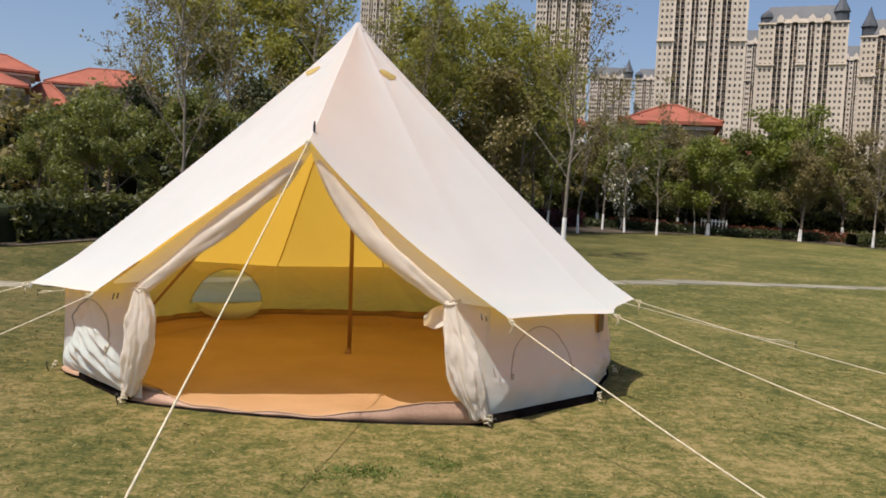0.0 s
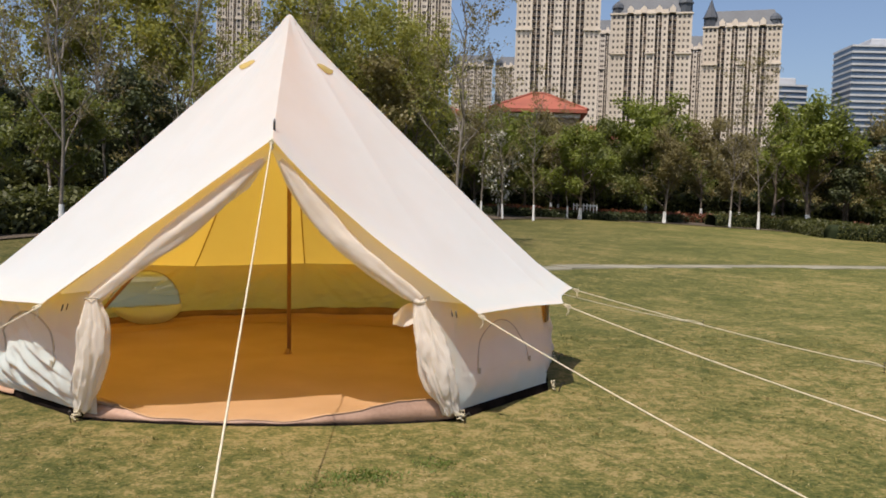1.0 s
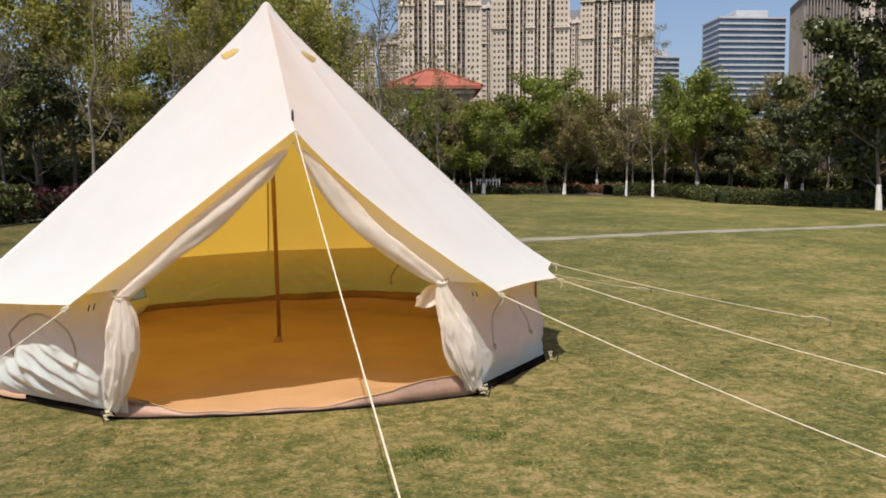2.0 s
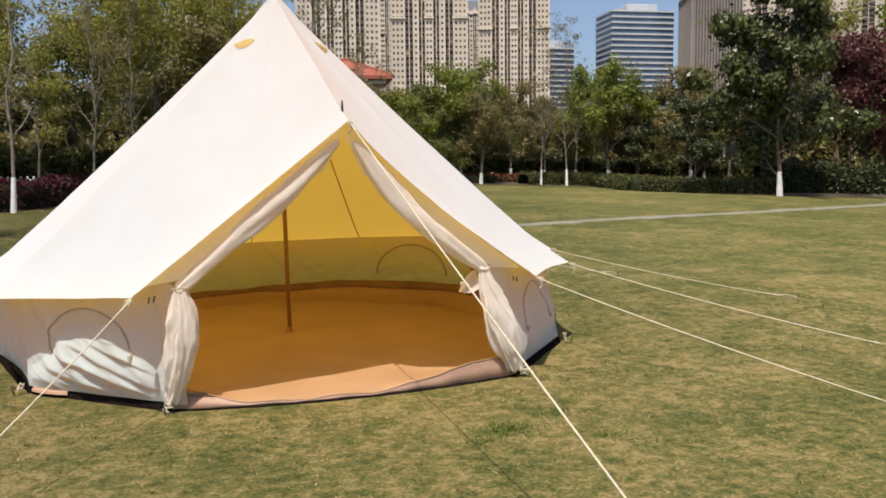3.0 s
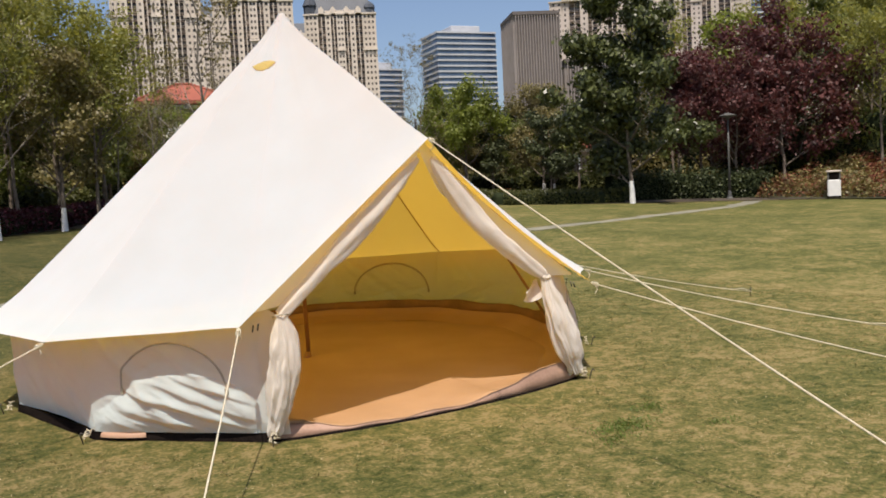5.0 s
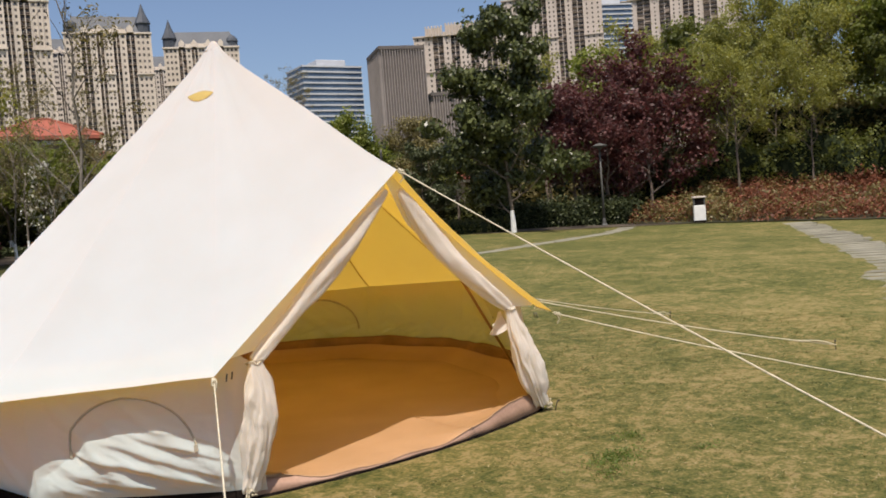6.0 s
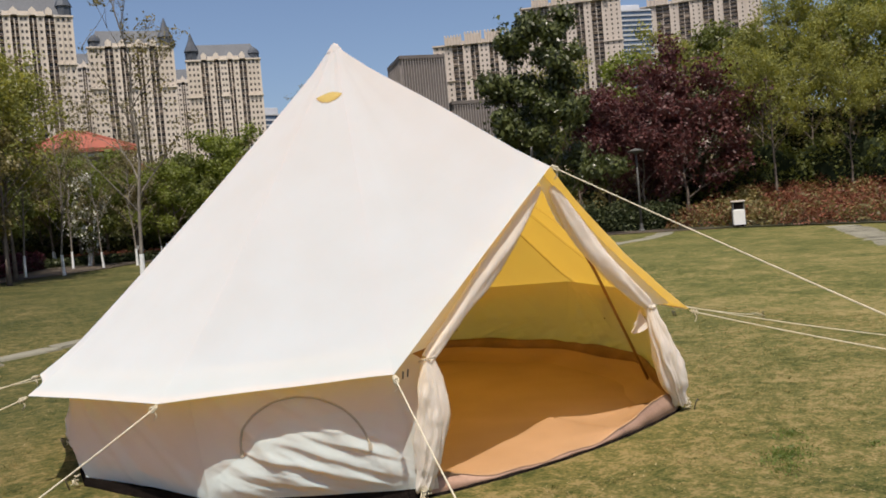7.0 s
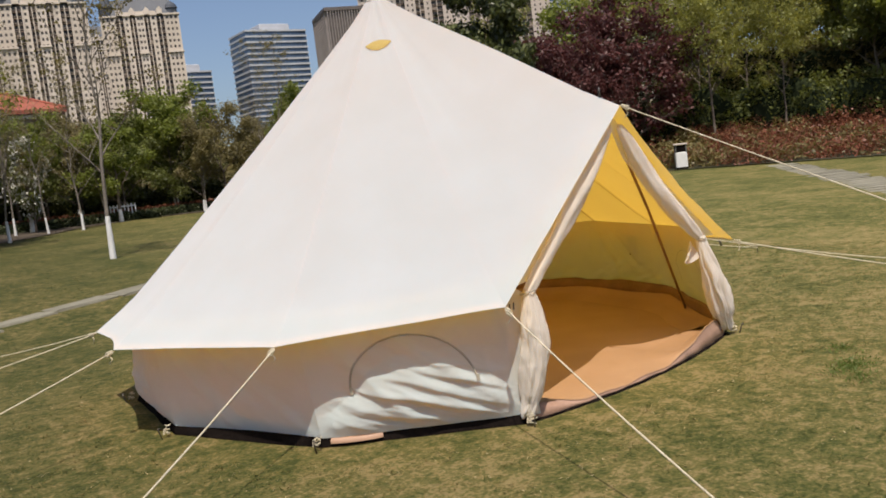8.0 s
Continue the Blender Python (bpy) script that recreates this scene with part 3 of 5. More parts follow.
solid("cable_port", v, [(0, 2, 3, 1), (4, 5, 7, 6), (0, 1, 5, 4), (2, 6, 7, 3), (0, 4, 6, 2), (1, 3, 7, 5)], PATCH, tent, "brown patch over the cable port")

# ---- groundsheet ----
ring_a = [BASE_A[0] - 360 + (BASE_A[-1] - BASE_A[0]) * i / 80 for i in range(81)]
front_a = [242.2 - 360 + (299.3 - 242.2) * i / 30 for i in range(1, 30)]


def chord(a, inset):
    """A point on the straight foot line between two wall corners."""
    k = max(i for i in range(10) if i == 0 or BASE_A[i] <= a + 360)
    p = polar(BASE_A[k], BASE_R[k]).lerp(polar(BASE_A[k + 1], BASE_R[k + 1]), (a + 360 - BASE_A[k]) / (BASE_A[k + 1] - BASE_A[k]))
    return p * (1 - inset / p.length)


edge = [chord(a, 0.05) for a in ring_a] + [polar(a, 2.20, 0.0) for a in front_a]
n_edge = len(edge)
verts, RR = [], [0.0, 0.004, 0.03, 0.07, 0.12, 0.18, 0.25, 0.38, 0.5, 0.62, 0.74, 0.84, 0.91, 0.96, 0.985]
for j, f in enumerate(RR[1:]):
    for p in edge:
        q = p * f
        h = 0.03 + 0.010 * noise.noise(q * 1.7) + 0.010 * (0.5 - abs(noise.noise(Vector((q.x * 0.8, q.y * 3.1, 3.0)))))
        verts.append(Vector((q.x, q.y, h)))
faces = grid_faces(len(RR) - 1, n_edge, closed=True) + [tuple(range(n_edge))]
sheet = solid("groundsheet", verts, faces, SHEET, tent, "orange-brown waterproof groundsheet", smooth=True)
# raised bathtub edge round the walls: the sheet turned up, and its rucked rim, coloured dark as a shadow band
def rim_height(a):
    """The rim stands higher on the east side."""
    return 0.155 + 0.075 * smoothstep((math.cos(radians(a - 8)) + 0.1) / 1.0)


v, dark = [], []
for i, a in enumerate(ring_a):
    z = rim_height(a) * 0.66 + 0.020 * noise.noise(Vector((i * 0.23, 0, 9)))
    top = rim_height(a) + 0.026 * noise.noise(Vector((i * 0.31, 4, 9))) + 0.012 * noise.noise(Vector((i * 0.9, 4, 2)))
    v += [chord(a, w) + Vector((0, 0, h)) for w, h in ((0.30 + 0.06 * noise.noise(Vector((i * 0.3, 7, 2))), 0.034), (0.17, 0.05 + z * 0.15), (0.10, z * 0.6), (0.075, z))]
    ruck = 0.022 * noise.noise(Vector((i * 0.45, 3, 1)))
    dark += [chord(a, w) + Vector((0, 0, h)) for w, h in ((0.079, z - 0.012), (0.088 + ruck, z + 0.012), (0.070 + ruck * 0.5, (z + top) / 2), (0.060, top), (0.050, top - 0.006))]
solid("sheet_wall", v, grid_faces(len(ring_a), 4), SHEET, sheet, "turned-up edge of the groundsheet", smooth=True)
solid("sheet_rim_shade", dark, grid_faces(len(ring_a), 5), SHEET_RIM_SHADE, sheet, "rucked rim of the groundsheet, darkened for the shade there", smooth=True)
# thin front edge of the sheet across the doorway, turned up towards one side
def front_edge(t, inset, z):
    """A point along the front edge, from one door corner to the other; inset towards the middle of the tent."""
    p = polar(BASE_A[10], BASE_R[10] + 0.01).lerp(polar(BASE_A[0], BASE_R[0]), t) + Vector((0, -0.155 * math.sin(math.pi * t) ** 0.8, 0))
    return p * (1 - inset / p.length) + Vector((0, 0, z))


def edge_lift(t):
    return 0.115 * smoothstep((t - 0.52) / 0.40) * (1.0 - 0.35 * smoothstep((t - 0.94) / 0.06)) + 0.085 * (1 - smoothstep(t / 0.20))


v, under, shadow = [], [], []
for i in range(65):
    t = i / 64
    up = edge_lift(t)
    back = 0.2 if t > 0.4 else 1.1                  # it leans back more at one corner than at the other
    wave = 0.012 * noise.noise(Vector((i * 0.16, 1, 2))) + 0.005 * noise.noise(Vector((i * 0.6, 4, 2)))
    v += [front_edge(t, 0.34, 0.034), front_edge(t, 0.16, 0.036 + 0.15 * up), front_edge(t, 0.05, 0.038 + wave + 0.7 * up), front_edge(t, 0.012 + back * up, 0.034 + wave + up), front_edge(t, 0.004 + back * up, 0.030 + wave + up), front_edge(t, 0.012 + back * up, 0.024 + wave + up)]
    under += [front_edge(t, 0.010 + back * up, 0.027 + wave + up), front_edge(t, 0.002 + 0.5 * back * up, 0.022 + wave * 0.6 + 0.55 * up), front_edge(t, 0.004 * math.sin(i * 0.9), 0.014), front_edge(t, 0.02, 0.004)]
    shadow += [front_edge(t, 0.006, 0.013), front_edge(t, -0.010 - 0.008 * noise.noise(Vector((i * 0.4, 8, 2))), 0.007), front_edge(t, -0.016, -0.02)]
solid("door_lip", v, grid_faces(65, 6), SHEET, sheet, "thin front edge of the groundsheet", smooth=True)
solid("turned_edge", under, grid_faces(65, 4), SHEET_UNDER, sheet, "brown underside of the turned-up sheet edge", smooth=True)
# a near-black strip stands in for the shadow line under the lip
solid("edge_shade", shadow, grid_faces(65, 3), SHADE_AND_PLINTH, sheet, "dark strip for the shade under the sheet's front edge", smooth=True)
# a corner of the sheet that shows under the wall
v = []
for i in range(13):
    t = i / 12
    p = wall_point(9, 0.05 + 0.25 * t, 0.0, 0)
    o = Vector((p.x, p.y, 0)).normalized()
    w = 0.026 * math.sin(math.pi * min(1.0, t * 0.9 + 0.1)) ** 0.7 + 0.005
    v += [p + o * 0.02 + Vector((0, 0, 0.0)), p + o * (0.02 + w) + Vector((0, 0, -0.012)), p + o * (0.02 + w) + Vector((0, 0, -0.03))]
solid("sheet_corner", v, grid_faces(13, 3), SHEET_LIP, sheet, "edge of the groundsheet under the wall", smooth=True)

# ---- poles ----
solid("centre_pole", *merge(tube([(0.01, 0.0, 0.03), (-0.02, -0.015, 1.5), (-0.05, -0.03, 2.97)], [0.019, 0.019, 0.017], 14), lathe([(0.034, 0.03), (0.034, 0.042), (0.028, 0.05), (0.023, 0.08)], 14)), STEEL, tent, "upright brown centre pole", smooth=True)
for side in (-1, 1):
    pts = [(side * 1.655, -1.60, 0.035), (side * 0.77, -1.87, 1.04), (side * 0.05, -2.08, 1.76), (0.0, -2.07, 1.81)]
    solid("door_pole", *tube(pts, [0.011] * 4, 10), STEEL, tent, "leg of the steel door frame pole", smooth=True)
solid("pole_spike", *tube([(0, -2.08, 1.80), (0, -2.08, 1.90), (0, -2.08, 1.925)], [0.008, 0.008, 0.005], 8), DARK_METAL, tent, "steel pin of the door pole through an eyelet", smooth=True)


# ---- door flaps, rolled and tied back ----
def flap(side):
    top, tie = Vector((side * 0.05, -2.17, 1.66)), Vector((0.955, -2.17, 0.79)) if side > 0 else Vector((-1.07, -2.20, 0.76))
    rows, sides = 56, 28
    verts = []
    for i in range(rows):
        t = i / (rows - 1)
        c = top.lerp(tie, t)
        c = c + Vector((-side * 0.03, -0.01, -0.04)) * math.sin(math.pi * t) * (1.5 if side > 0 else 0.2)
        rad = 0.016 + (0.050 if side > 0 else 0.040) * math.sin(math.pi * (t ** 0.85)) ** 0.8 + 0.014 * smoothstep((t - 0.8) * 5)
        d = (tie - top).normalized()
        a1 = Vector((0, 1, 0))
        a2 = d.cross(a1)
        for k in range(sides):
            a = math.tau * k / sides
            lump = 1 + 0.26 * noise.noise(Vector((math.cos(a) * 1.3 + t * 3.2, math.sin(a) * 1.3 + side * 5, t * 4))) + 0.10 * math.cos(2 * a + 9 * t + side) + 0.07 * math.cos(5 * a - 6 * t) + 0.05 * noise.noise(Vector((math.cos(a) * 4, math.sin(a) * 4 + side, t * 15)))
            verts.append(c + (a1 * math.cos(a) * 0.72 + a2 * math.sin(a) * 1.15) * rad * lump)
    roll = solid("door_flap", verts, grid_faces(rows, sides, closed=True), FLAP, tent, "white canvas door flap rolled up along the opening", smooth=True)
    # the loose end below the tie
    foot = Vector((1.19, -2.20, 0.05)) if side > 0 else Vector((-1.14, -2.16, 0.05))
    rows, sides = 60, 72
    verts = []
    for i in range(rows):
        t = i / (rows - 1)
        full = math.sin(math.pi * t ** (1.30 if side > 0 else 0.95)) ** 0.85
        c = tie.lerp(foot, t) + Vector((-side * full * (0.020 if side > 0 else 0.034), -0.02 * math.sin(math.pi * t), 0))
        wide, deep = 0.034 + (0.080 if side > 0 else 0.062) * full, 0.032 + 0.044 * full
        if t > 0.9:
            wide, deep = wide * (1 + 1.5 * (t - 0.9)), deep * (1 + 1.0 * (t - 0.9))
        for k in range(sides):
            a = math.tau * k / sides
            # creases gathered at the tie and at the peg
            q = Vector((math.cos(a) * 1.5, math.sin(a) * 1.5 + side * 3, t * 3.4))
            sway = a + 0.5 * noise.noise(q) + 0.35 * t
            fold = 1 + 0.24 * (0.55 - abs(math.sin(3.5 * sway + side))) * min(1.0, 2.5 * t + 0.35) + 0.13 * (0.5 - abs(math.sin(8.5 * sway - side))) + 0.26 * noise.noise(q * 1.2) + 0.07 * noise.noise(q * 3.1)
            if t > 0.78:
                fold += 0.9 * (t - 0.78) * math.sin(34 * t + 4 * noise.noise(q * 1.5))
            verts.append(c + Vector((wide * math.cos(a) * fold, deep * math.sin(a) * fold, 0.012 * math.sin(5 * a + 9 * t))))
    faces = grid_faces(rows, sides, closed=True) + [tuple(range(sides))[::-1], tuple(range((rows - 1) * sides, rows * sides))]
    solid("flap_end", verts, faces, FLAP, roll, "gathered loose end of the door flap", smooth=True)
    # tie tape
    pts = [tie + Vector((0.047 * math.cos(a), 0.042 * math.sin(a), 0.012 * math.sin(a) * side)) for a in np.linspace(0, math.tau, 17)]
    solid("tie_tape", *tube(pts, [0.0045] * 17, 6), TRIM, roll, smooth=True)
    for dx in (0.17, 0.20):
        p = Vector((side * ((0.99 if side > 0 else 1.04) + dx), -2.235 + 0.15 * dx, 0.75 - 0.22 * dx))
        solid("toggle", *tube([p + Vector((0, 0, 0.02)), p + Vector((side * 0.010, -0.004, -0.02))], [0.0045, 0.0045], 6), DARK_METAL, roll, smooth=True)
    if side > 0:
        verts = []
        for j in range(9):
            for i in range(11):
                u, w = i / 10, j / 8 - 0.5
                round_end = math.sqrt(max(0.0, 1 - (1.15 * u) ** 4)) if u < 0.87 else 0.35
                verts.append(tie + Vector((-0.02 - 0.145 * u, 0.035 + 0.03 * math.sin(4 * u + 3 * w), -0.085 - 0.05 * u + 0.15 * w * (0.5 + 0.5 * math.sin(math.pi * (0.2 + 0.6 * u))) * (0.4 + 0.6 * round_end))))
        solid("flap_tongue", verts, grid_faces(9, 11), FLAP, roll, "loose tongue of canvas beside the tie", smooth=True)


flap(-1)
flap(1)
# short wall pieces from the door posts to the first corner seams
for side, a0 in ((1, 299.3), (-1, 242.2)):
    k = 0 if side > 0 else 10
    verts = []
    for r in range(17):
        s = r / 16
        for c in range(9):
            u = 1.10 * c / 8 - 0.10
            foot, top = polar(a0 - side * 2.2 * u, BASE_R[k] - 0.01, 0.035), seam_point(k, 0.905).lerp(Vector((0.98, -2.15, 0.80) if side > 0 else (-1.09, -2.17, 0.77)), u)
            p = foot.lerp(top + Vector((0, 0, -0.05 if u < 0 else 0)), s)
            verts.append(p + Vector((0, -0.015 * noise.noise(Vector((u * 3, s * 5, side))), 0)) * min(1, 4 * s) * u)
    solid("door_post_panel", verts, grid_faces(17, 9), CANVAS_WALL_SHADED, tent, smooth=True)


# ---- pegs at the foot ----
def peg(parent, at, lean, length=0.16):
    at, lean = Vector(at), Vector(lean)
    shaft = tube([at - Vector((0, 0, 0.10)) - lean * 0.06, at + lean * length * 0.3, at + lean * length * 0.38], [0.0045, 0.0045, 0.0045], 6)
    hook = tube([at + lean * length * 0.38, at + lean * length * 0.38 + Vector((0.010, 0, 0.008)), at + lean * length * 0.38 + Vector((0.022, 0, -0.008))], [0.0045, 0.0045, 0.004], 6)
    return solid("peg", *merge(shaft, hook), DARK_METAL, parent, "steel tent peg driven into the turf", smooth=True)


for k, a in enumerate(BASE_A):
    big = k in (0, 10)
    foot = polar(a, BASE_R[k] + 0.02, 0.05)
    o = polar(a, 1.0)
    t = polar(a + 90, 1.0)
    pg = peg(tent, polar(a, BASE_R[k] + 0.10, 0.02), o * 0.5 + Vector((0, 0, 0.8)))
    for j in range(3 if big else 1):
        rng_p = random.Random(k * 10 + j)
        spot, pts = foot + o * 0.02, []
        for i in range(22):
            b = 0.9 * i + rng_p.uniform(-0.5, 0.5)
            r = rng_p.uniform(0.008, 0.026)
            pts.append(spot + o * (0.012 + 0.020 * (i / 21) + r * math.cos(b)) + t * (r * 1.1 * math.sin(b) + 0.008 * (j - 1)) + Vector((0, 0, 0.028 - 0.055 * (i / 21) + rng_p.uniform(-0.012, 0.012))))
        solid("peg_loop", *tube(pts, [0.0036] * 22, 5), ROPE, tent, "knotted white cord loop at a corner", smooth=True)


# ---- guy ropes ----
def guy(top, peg_at, slide, sag=0.03, label="white cotton guy rope pegged into the lawn", start=0.0):
    top, foot = Vector(top), Vector((*peg_at, 0.045))
    rope_thing = thing("guy_rope", label, "rope", "guy ropes", foot)
    d = (foot - top).normalized()
    pts = []
    for i in range(25):
        t = i / 24
        pts.append(top.lerp(foot, t) + Vector((0, 0, -4 * sag * t * (1 - t))) - foot)
    v, f = tube(pts, [0.0043] * 25, 6)
    solid("cord", v, f, ROPE, rope_thing, smooth=True)
    # the doubled lower end, running back to the slider
    s = slide
    side = d.cross(Vector((0, 0, 1))).normalized()
    pts = [top.lerp(foot, s + (1 - s) * i / 8) + Vector((0, 0, 0.022 * math.sin(math.pi * i / 8) - 4 * sag * (s + (1 - s) * i / 8) * (1 - s - (1 - s) * i / 8))) + side * 0.012 - foot for i in range(9)]
    solid("doubled_end", *tube(pts, [0.0042] * 9, 6), ROPE, rope_thing, smooth=True)
    c = top.lerp(foot, s) + Vector((0, 0, -4 * sag * s * (1 - s))) - foot
    solid("slider", *tube([c - d * 0.035 + side * 0.006, c + d * 0.035 + side * 0.006], [0.007, 0.007], 8), ROPE, rope_thing, "pale guy line slider", smooth=True)
    # knot at the tent end
    k = top - foot + d * 0.035
    knot = []
    for j in range(3):
        ring = [k + d * (0.018 * (j - 1)) + (side * math.cos(b) + d.cross(side) * math.sin(b)) * (0.010 + 0.002 * j) + d * 0.006 * math.sin(b) for b in np.linspace(0, math.tau, 9)]
        knot.append(tube(ring, [0.0046] * 9, 5))
    tail = k + Vector((0, 0, -0.01))
    knot.append(tube([tail, tail + Vector((0.01, -0.01, -0.03)), tail + side * 0.015 + Vector((0, 0, -0.06))], [0.005, 0.005, 0.004], 5))
    solid("knot", *merge(*knot), ROPE, rope_thing, smooth=True)
    peg(rope_thing, Vector((0, 0, 0.0)), (-d * 0.2 + Vector((0, 0, 1))).normalized(), 0.10)
    return rope_thing


GUY_PEGS = {0: (2.85, -4.61), 1: (4.27, -2.94), 2: (5.44, -0.42), 3: (4.85, 2.2), 4: (3.1, 4.3), 5: (0.6, 5.3), 6: (-2.2, 4.8),
            7: (-4.4, 2.9), 8: (-5.6, -0.7), 9: (-4.44, -2.56), 10: (-2.43, -4.6)}
for k, at in GUY_PEGS.items():
    guy(seam_point(k, 1.0) + Vector((0, 0, -0.01)), at, 0.86 + 0.02 * (k % 3))
guy((0, -2.235, 1.785), (0.1, -6.15), 0.80, sag=0.02, label="long white guy rope from the door peak")


# ---- paved paths ----
def slab_path(name, label, line, width, step, gap, seed, stray=0.12, lift=0.010):
    rng = random.Random(seed)
    path = tagged(new(name), label, "path", kind="structure")
    shapes = []
    for i in range(4):
        w, d = width * (1 + 0.08 * (i % 3)), step - gap
        v, f = bevel_box(-d / 2, -w / 2, -0.10, d / 2, w / 2, 0.0, 0.015)
        v = [(x + 0.02 * rng.uniform(-1, 1), y + 0.04 * rng.uniform(-1, 1), z) for x, y, z in v]
        me = bpy.data.meshes.new("slab")
        me.from_pydata(v, [], f)
        me.materials.append(STONE)
        shapes.append(me)
    for p, d in along(line, step):
        ob = new("slab", rng.choice(shapes))
        ob.parent = path
        off = Vector((-d.y, d.x, 0)) * rng.uniform(-stray, stray)
        ob.location = p + off + Vector((0, 0, lawn_height(p.x, p.y) + lift + rng.uniform(-0.003, 0.003)))
        fall = (lawn_height(p.x + d.x * 0.4, p.y + d.y * 0.4) - lawn_height(p.x - d.x * 0.4, p.y - d.y * 0.4)) / 0.8
        ob.rotation_euler = (0, -math.atan(fall), math.atan2(d.y, d.x) + rng.uniform(-0.4, 0.4) * stray)
    return path


slab_path("footpath", "grey stone stepping slabs set in the lawn", [(-14, 0.2), (-9, 2.0), (-5.35, 3.7), (-3.16, 5.7), (-1.2, 7.25), (1.3, 8.1), (4.05, 8.64), (5.3, 9.4), (8.5, 10.75), (10.3, 11.4), (15.6, 12.8), (25.2, 15.8), (29.5, 18.2)], 0.72, 1.15, 0.045, 3, stray=0.09)
slab_path("garden_path", "pale stone slab path with grass joints", [(9.0, -2.6), (15.4, 1.2), (32.3, 11.6)], 1.7, 0.66, 0.13, 5)


def bank_foot(y):
    """Where the bank meets the lawn."""
    return 33.0 + -0.28 * (y - 20.0) if y < 20.0 else 33.0 + 0.96 * (y - 20.0)


def land(x, y):
    """The bank rises east of the lawn's edge."""
    e = bank_foot(y)
    return slope(x, y) + 4.3 * smoothstep((x - e) / 19.0)


# ---- trees ----
def limb_tree(seed, height, trunk_r, first, spread, levels, lean=0.0, limbs=7, upright=0.5):
    """Tube pieces of trunk and limbs, and the twig ends that carry leaves."""
    rng = random.Random(seed)
    pieces, tips = [], []
    pts, rad = [], []
    bend = Vector((rng.uniform(-1, 1), rng.uniform(-1, 1), 0)) * 0.05 * height
    for i in range(9):
        t = i / 8
        pts.append(Vector((lean * height * t, 0, height * 0.92 * t - 0.05)) + bend * math.sin(math.pi * t * 1.3) * t + Vector((rng.uniform(-1, 1), rng.uniform(-1, 1), 0)) * 0.016 * height * min(1, 2 * t))
        rad.append(trunk_r * (1 - 0.93 * t ** 0.8) * (1.3 if i == 0 else 1))
    trunk = tube(pts, rad, 8)

    def grow(start, way, length, r, level):
        n = 4
        p, chain = start.copy(), [start.copy()]
        w = way.copy()
        for _ in range(n):
            w = (w + Vector((rng.uniform(-1, 1), rng.uniform(-1, 1), rng.uniform(-0.4, 0.9))) * 0.22).normalized()
            p = p + w * (length / n)
            chain.append(p.copy())
        pieces.append(tube(chain, [r * (1 - 0.75 * j / n) for j in range(n + 1)], 5 if level < 2 else 4, caps=False))
        if level >= levels:
            tips.extend([(c, level) for c in chain[1:]])
            return
        for j in range(rng.randint(2, 4)):
            at = chain[rng.randint(1, n)]
            side = Vector((rng.uniform(-1, 1), rng.uniform(-1, 1), rng.uniform(-0.25, 0.8)))
            grow(at, (w * 0.6 + side).normalized(), length * rng.uniform(0.45, 0.68), r * 0.5, level + 1)
        tips.append((chain[-1], level))

    for j in range(limbs):
        t = first + (0.97 - first) * (j + rng.uniform(0, 0.6)) / limbs
        q = t * 8
        i = min(7, int(q))
        at = pts[i].lerp(pts[i + 1], q - i)
        a = j * 2.4 + rng.uniform(-0.5, 0.5)
        way = Vector((math.cos(a), math.sin(a), upright + 0.5 * t)).normalized()
        grow(at, way, spread * (1.15 - 0.75 * abs(t - first - 0.15)) * rng.uniform(0.75, 1.15), trunk_r * (1.05 - 0.85 * t) * 0.5, 1)
    return trunk, merge(*pieces), tips, pts, rad


def leaf_quads(centres, size, rng, droop=0.3, long=1.7, facing=None):
    """Bent kite-shaped leaves or leaf sprays at the given places, turned at random or to face a way."""
    n = len(centres)
    c = np.asarray(centres)
    d = rng.normal(size=(n, 3)) + np.array([0, 0, -droop])
    if facing is not None:
        d -= facing * np.sum(d * facing, axis=1)[:, None]
    d /= np.linalg.norm(d, axis=1)[:, None]
    s = np.cross(d, rng.normal(size=(n, 3)) if facing is None else facing)
    s /= np.linalg.norm(s, axis=1)[:, None]
    k = size * rng.uniform(0.55, 1.3, size=(n, 1))
    nrm = np.cross(d, s)
    a = c - d * k * long * 0.5
    e = c + d * k * long * 0.5
    mid = c + nrm * k * 0.18
    return np.stack([a, mid + s * k * 0.5, e, mid - s * k * 0.5], axis=1)


def skyward(n, rng, up=0.9):
    """Directions that mostly look up, for leaves that lie towards the light."""
    f = rng.normal(size=(n, 3)) * 0.6 + np.array([0, 0, up])
    return f / np.linalg.norm(f, axis=1)[:, None]


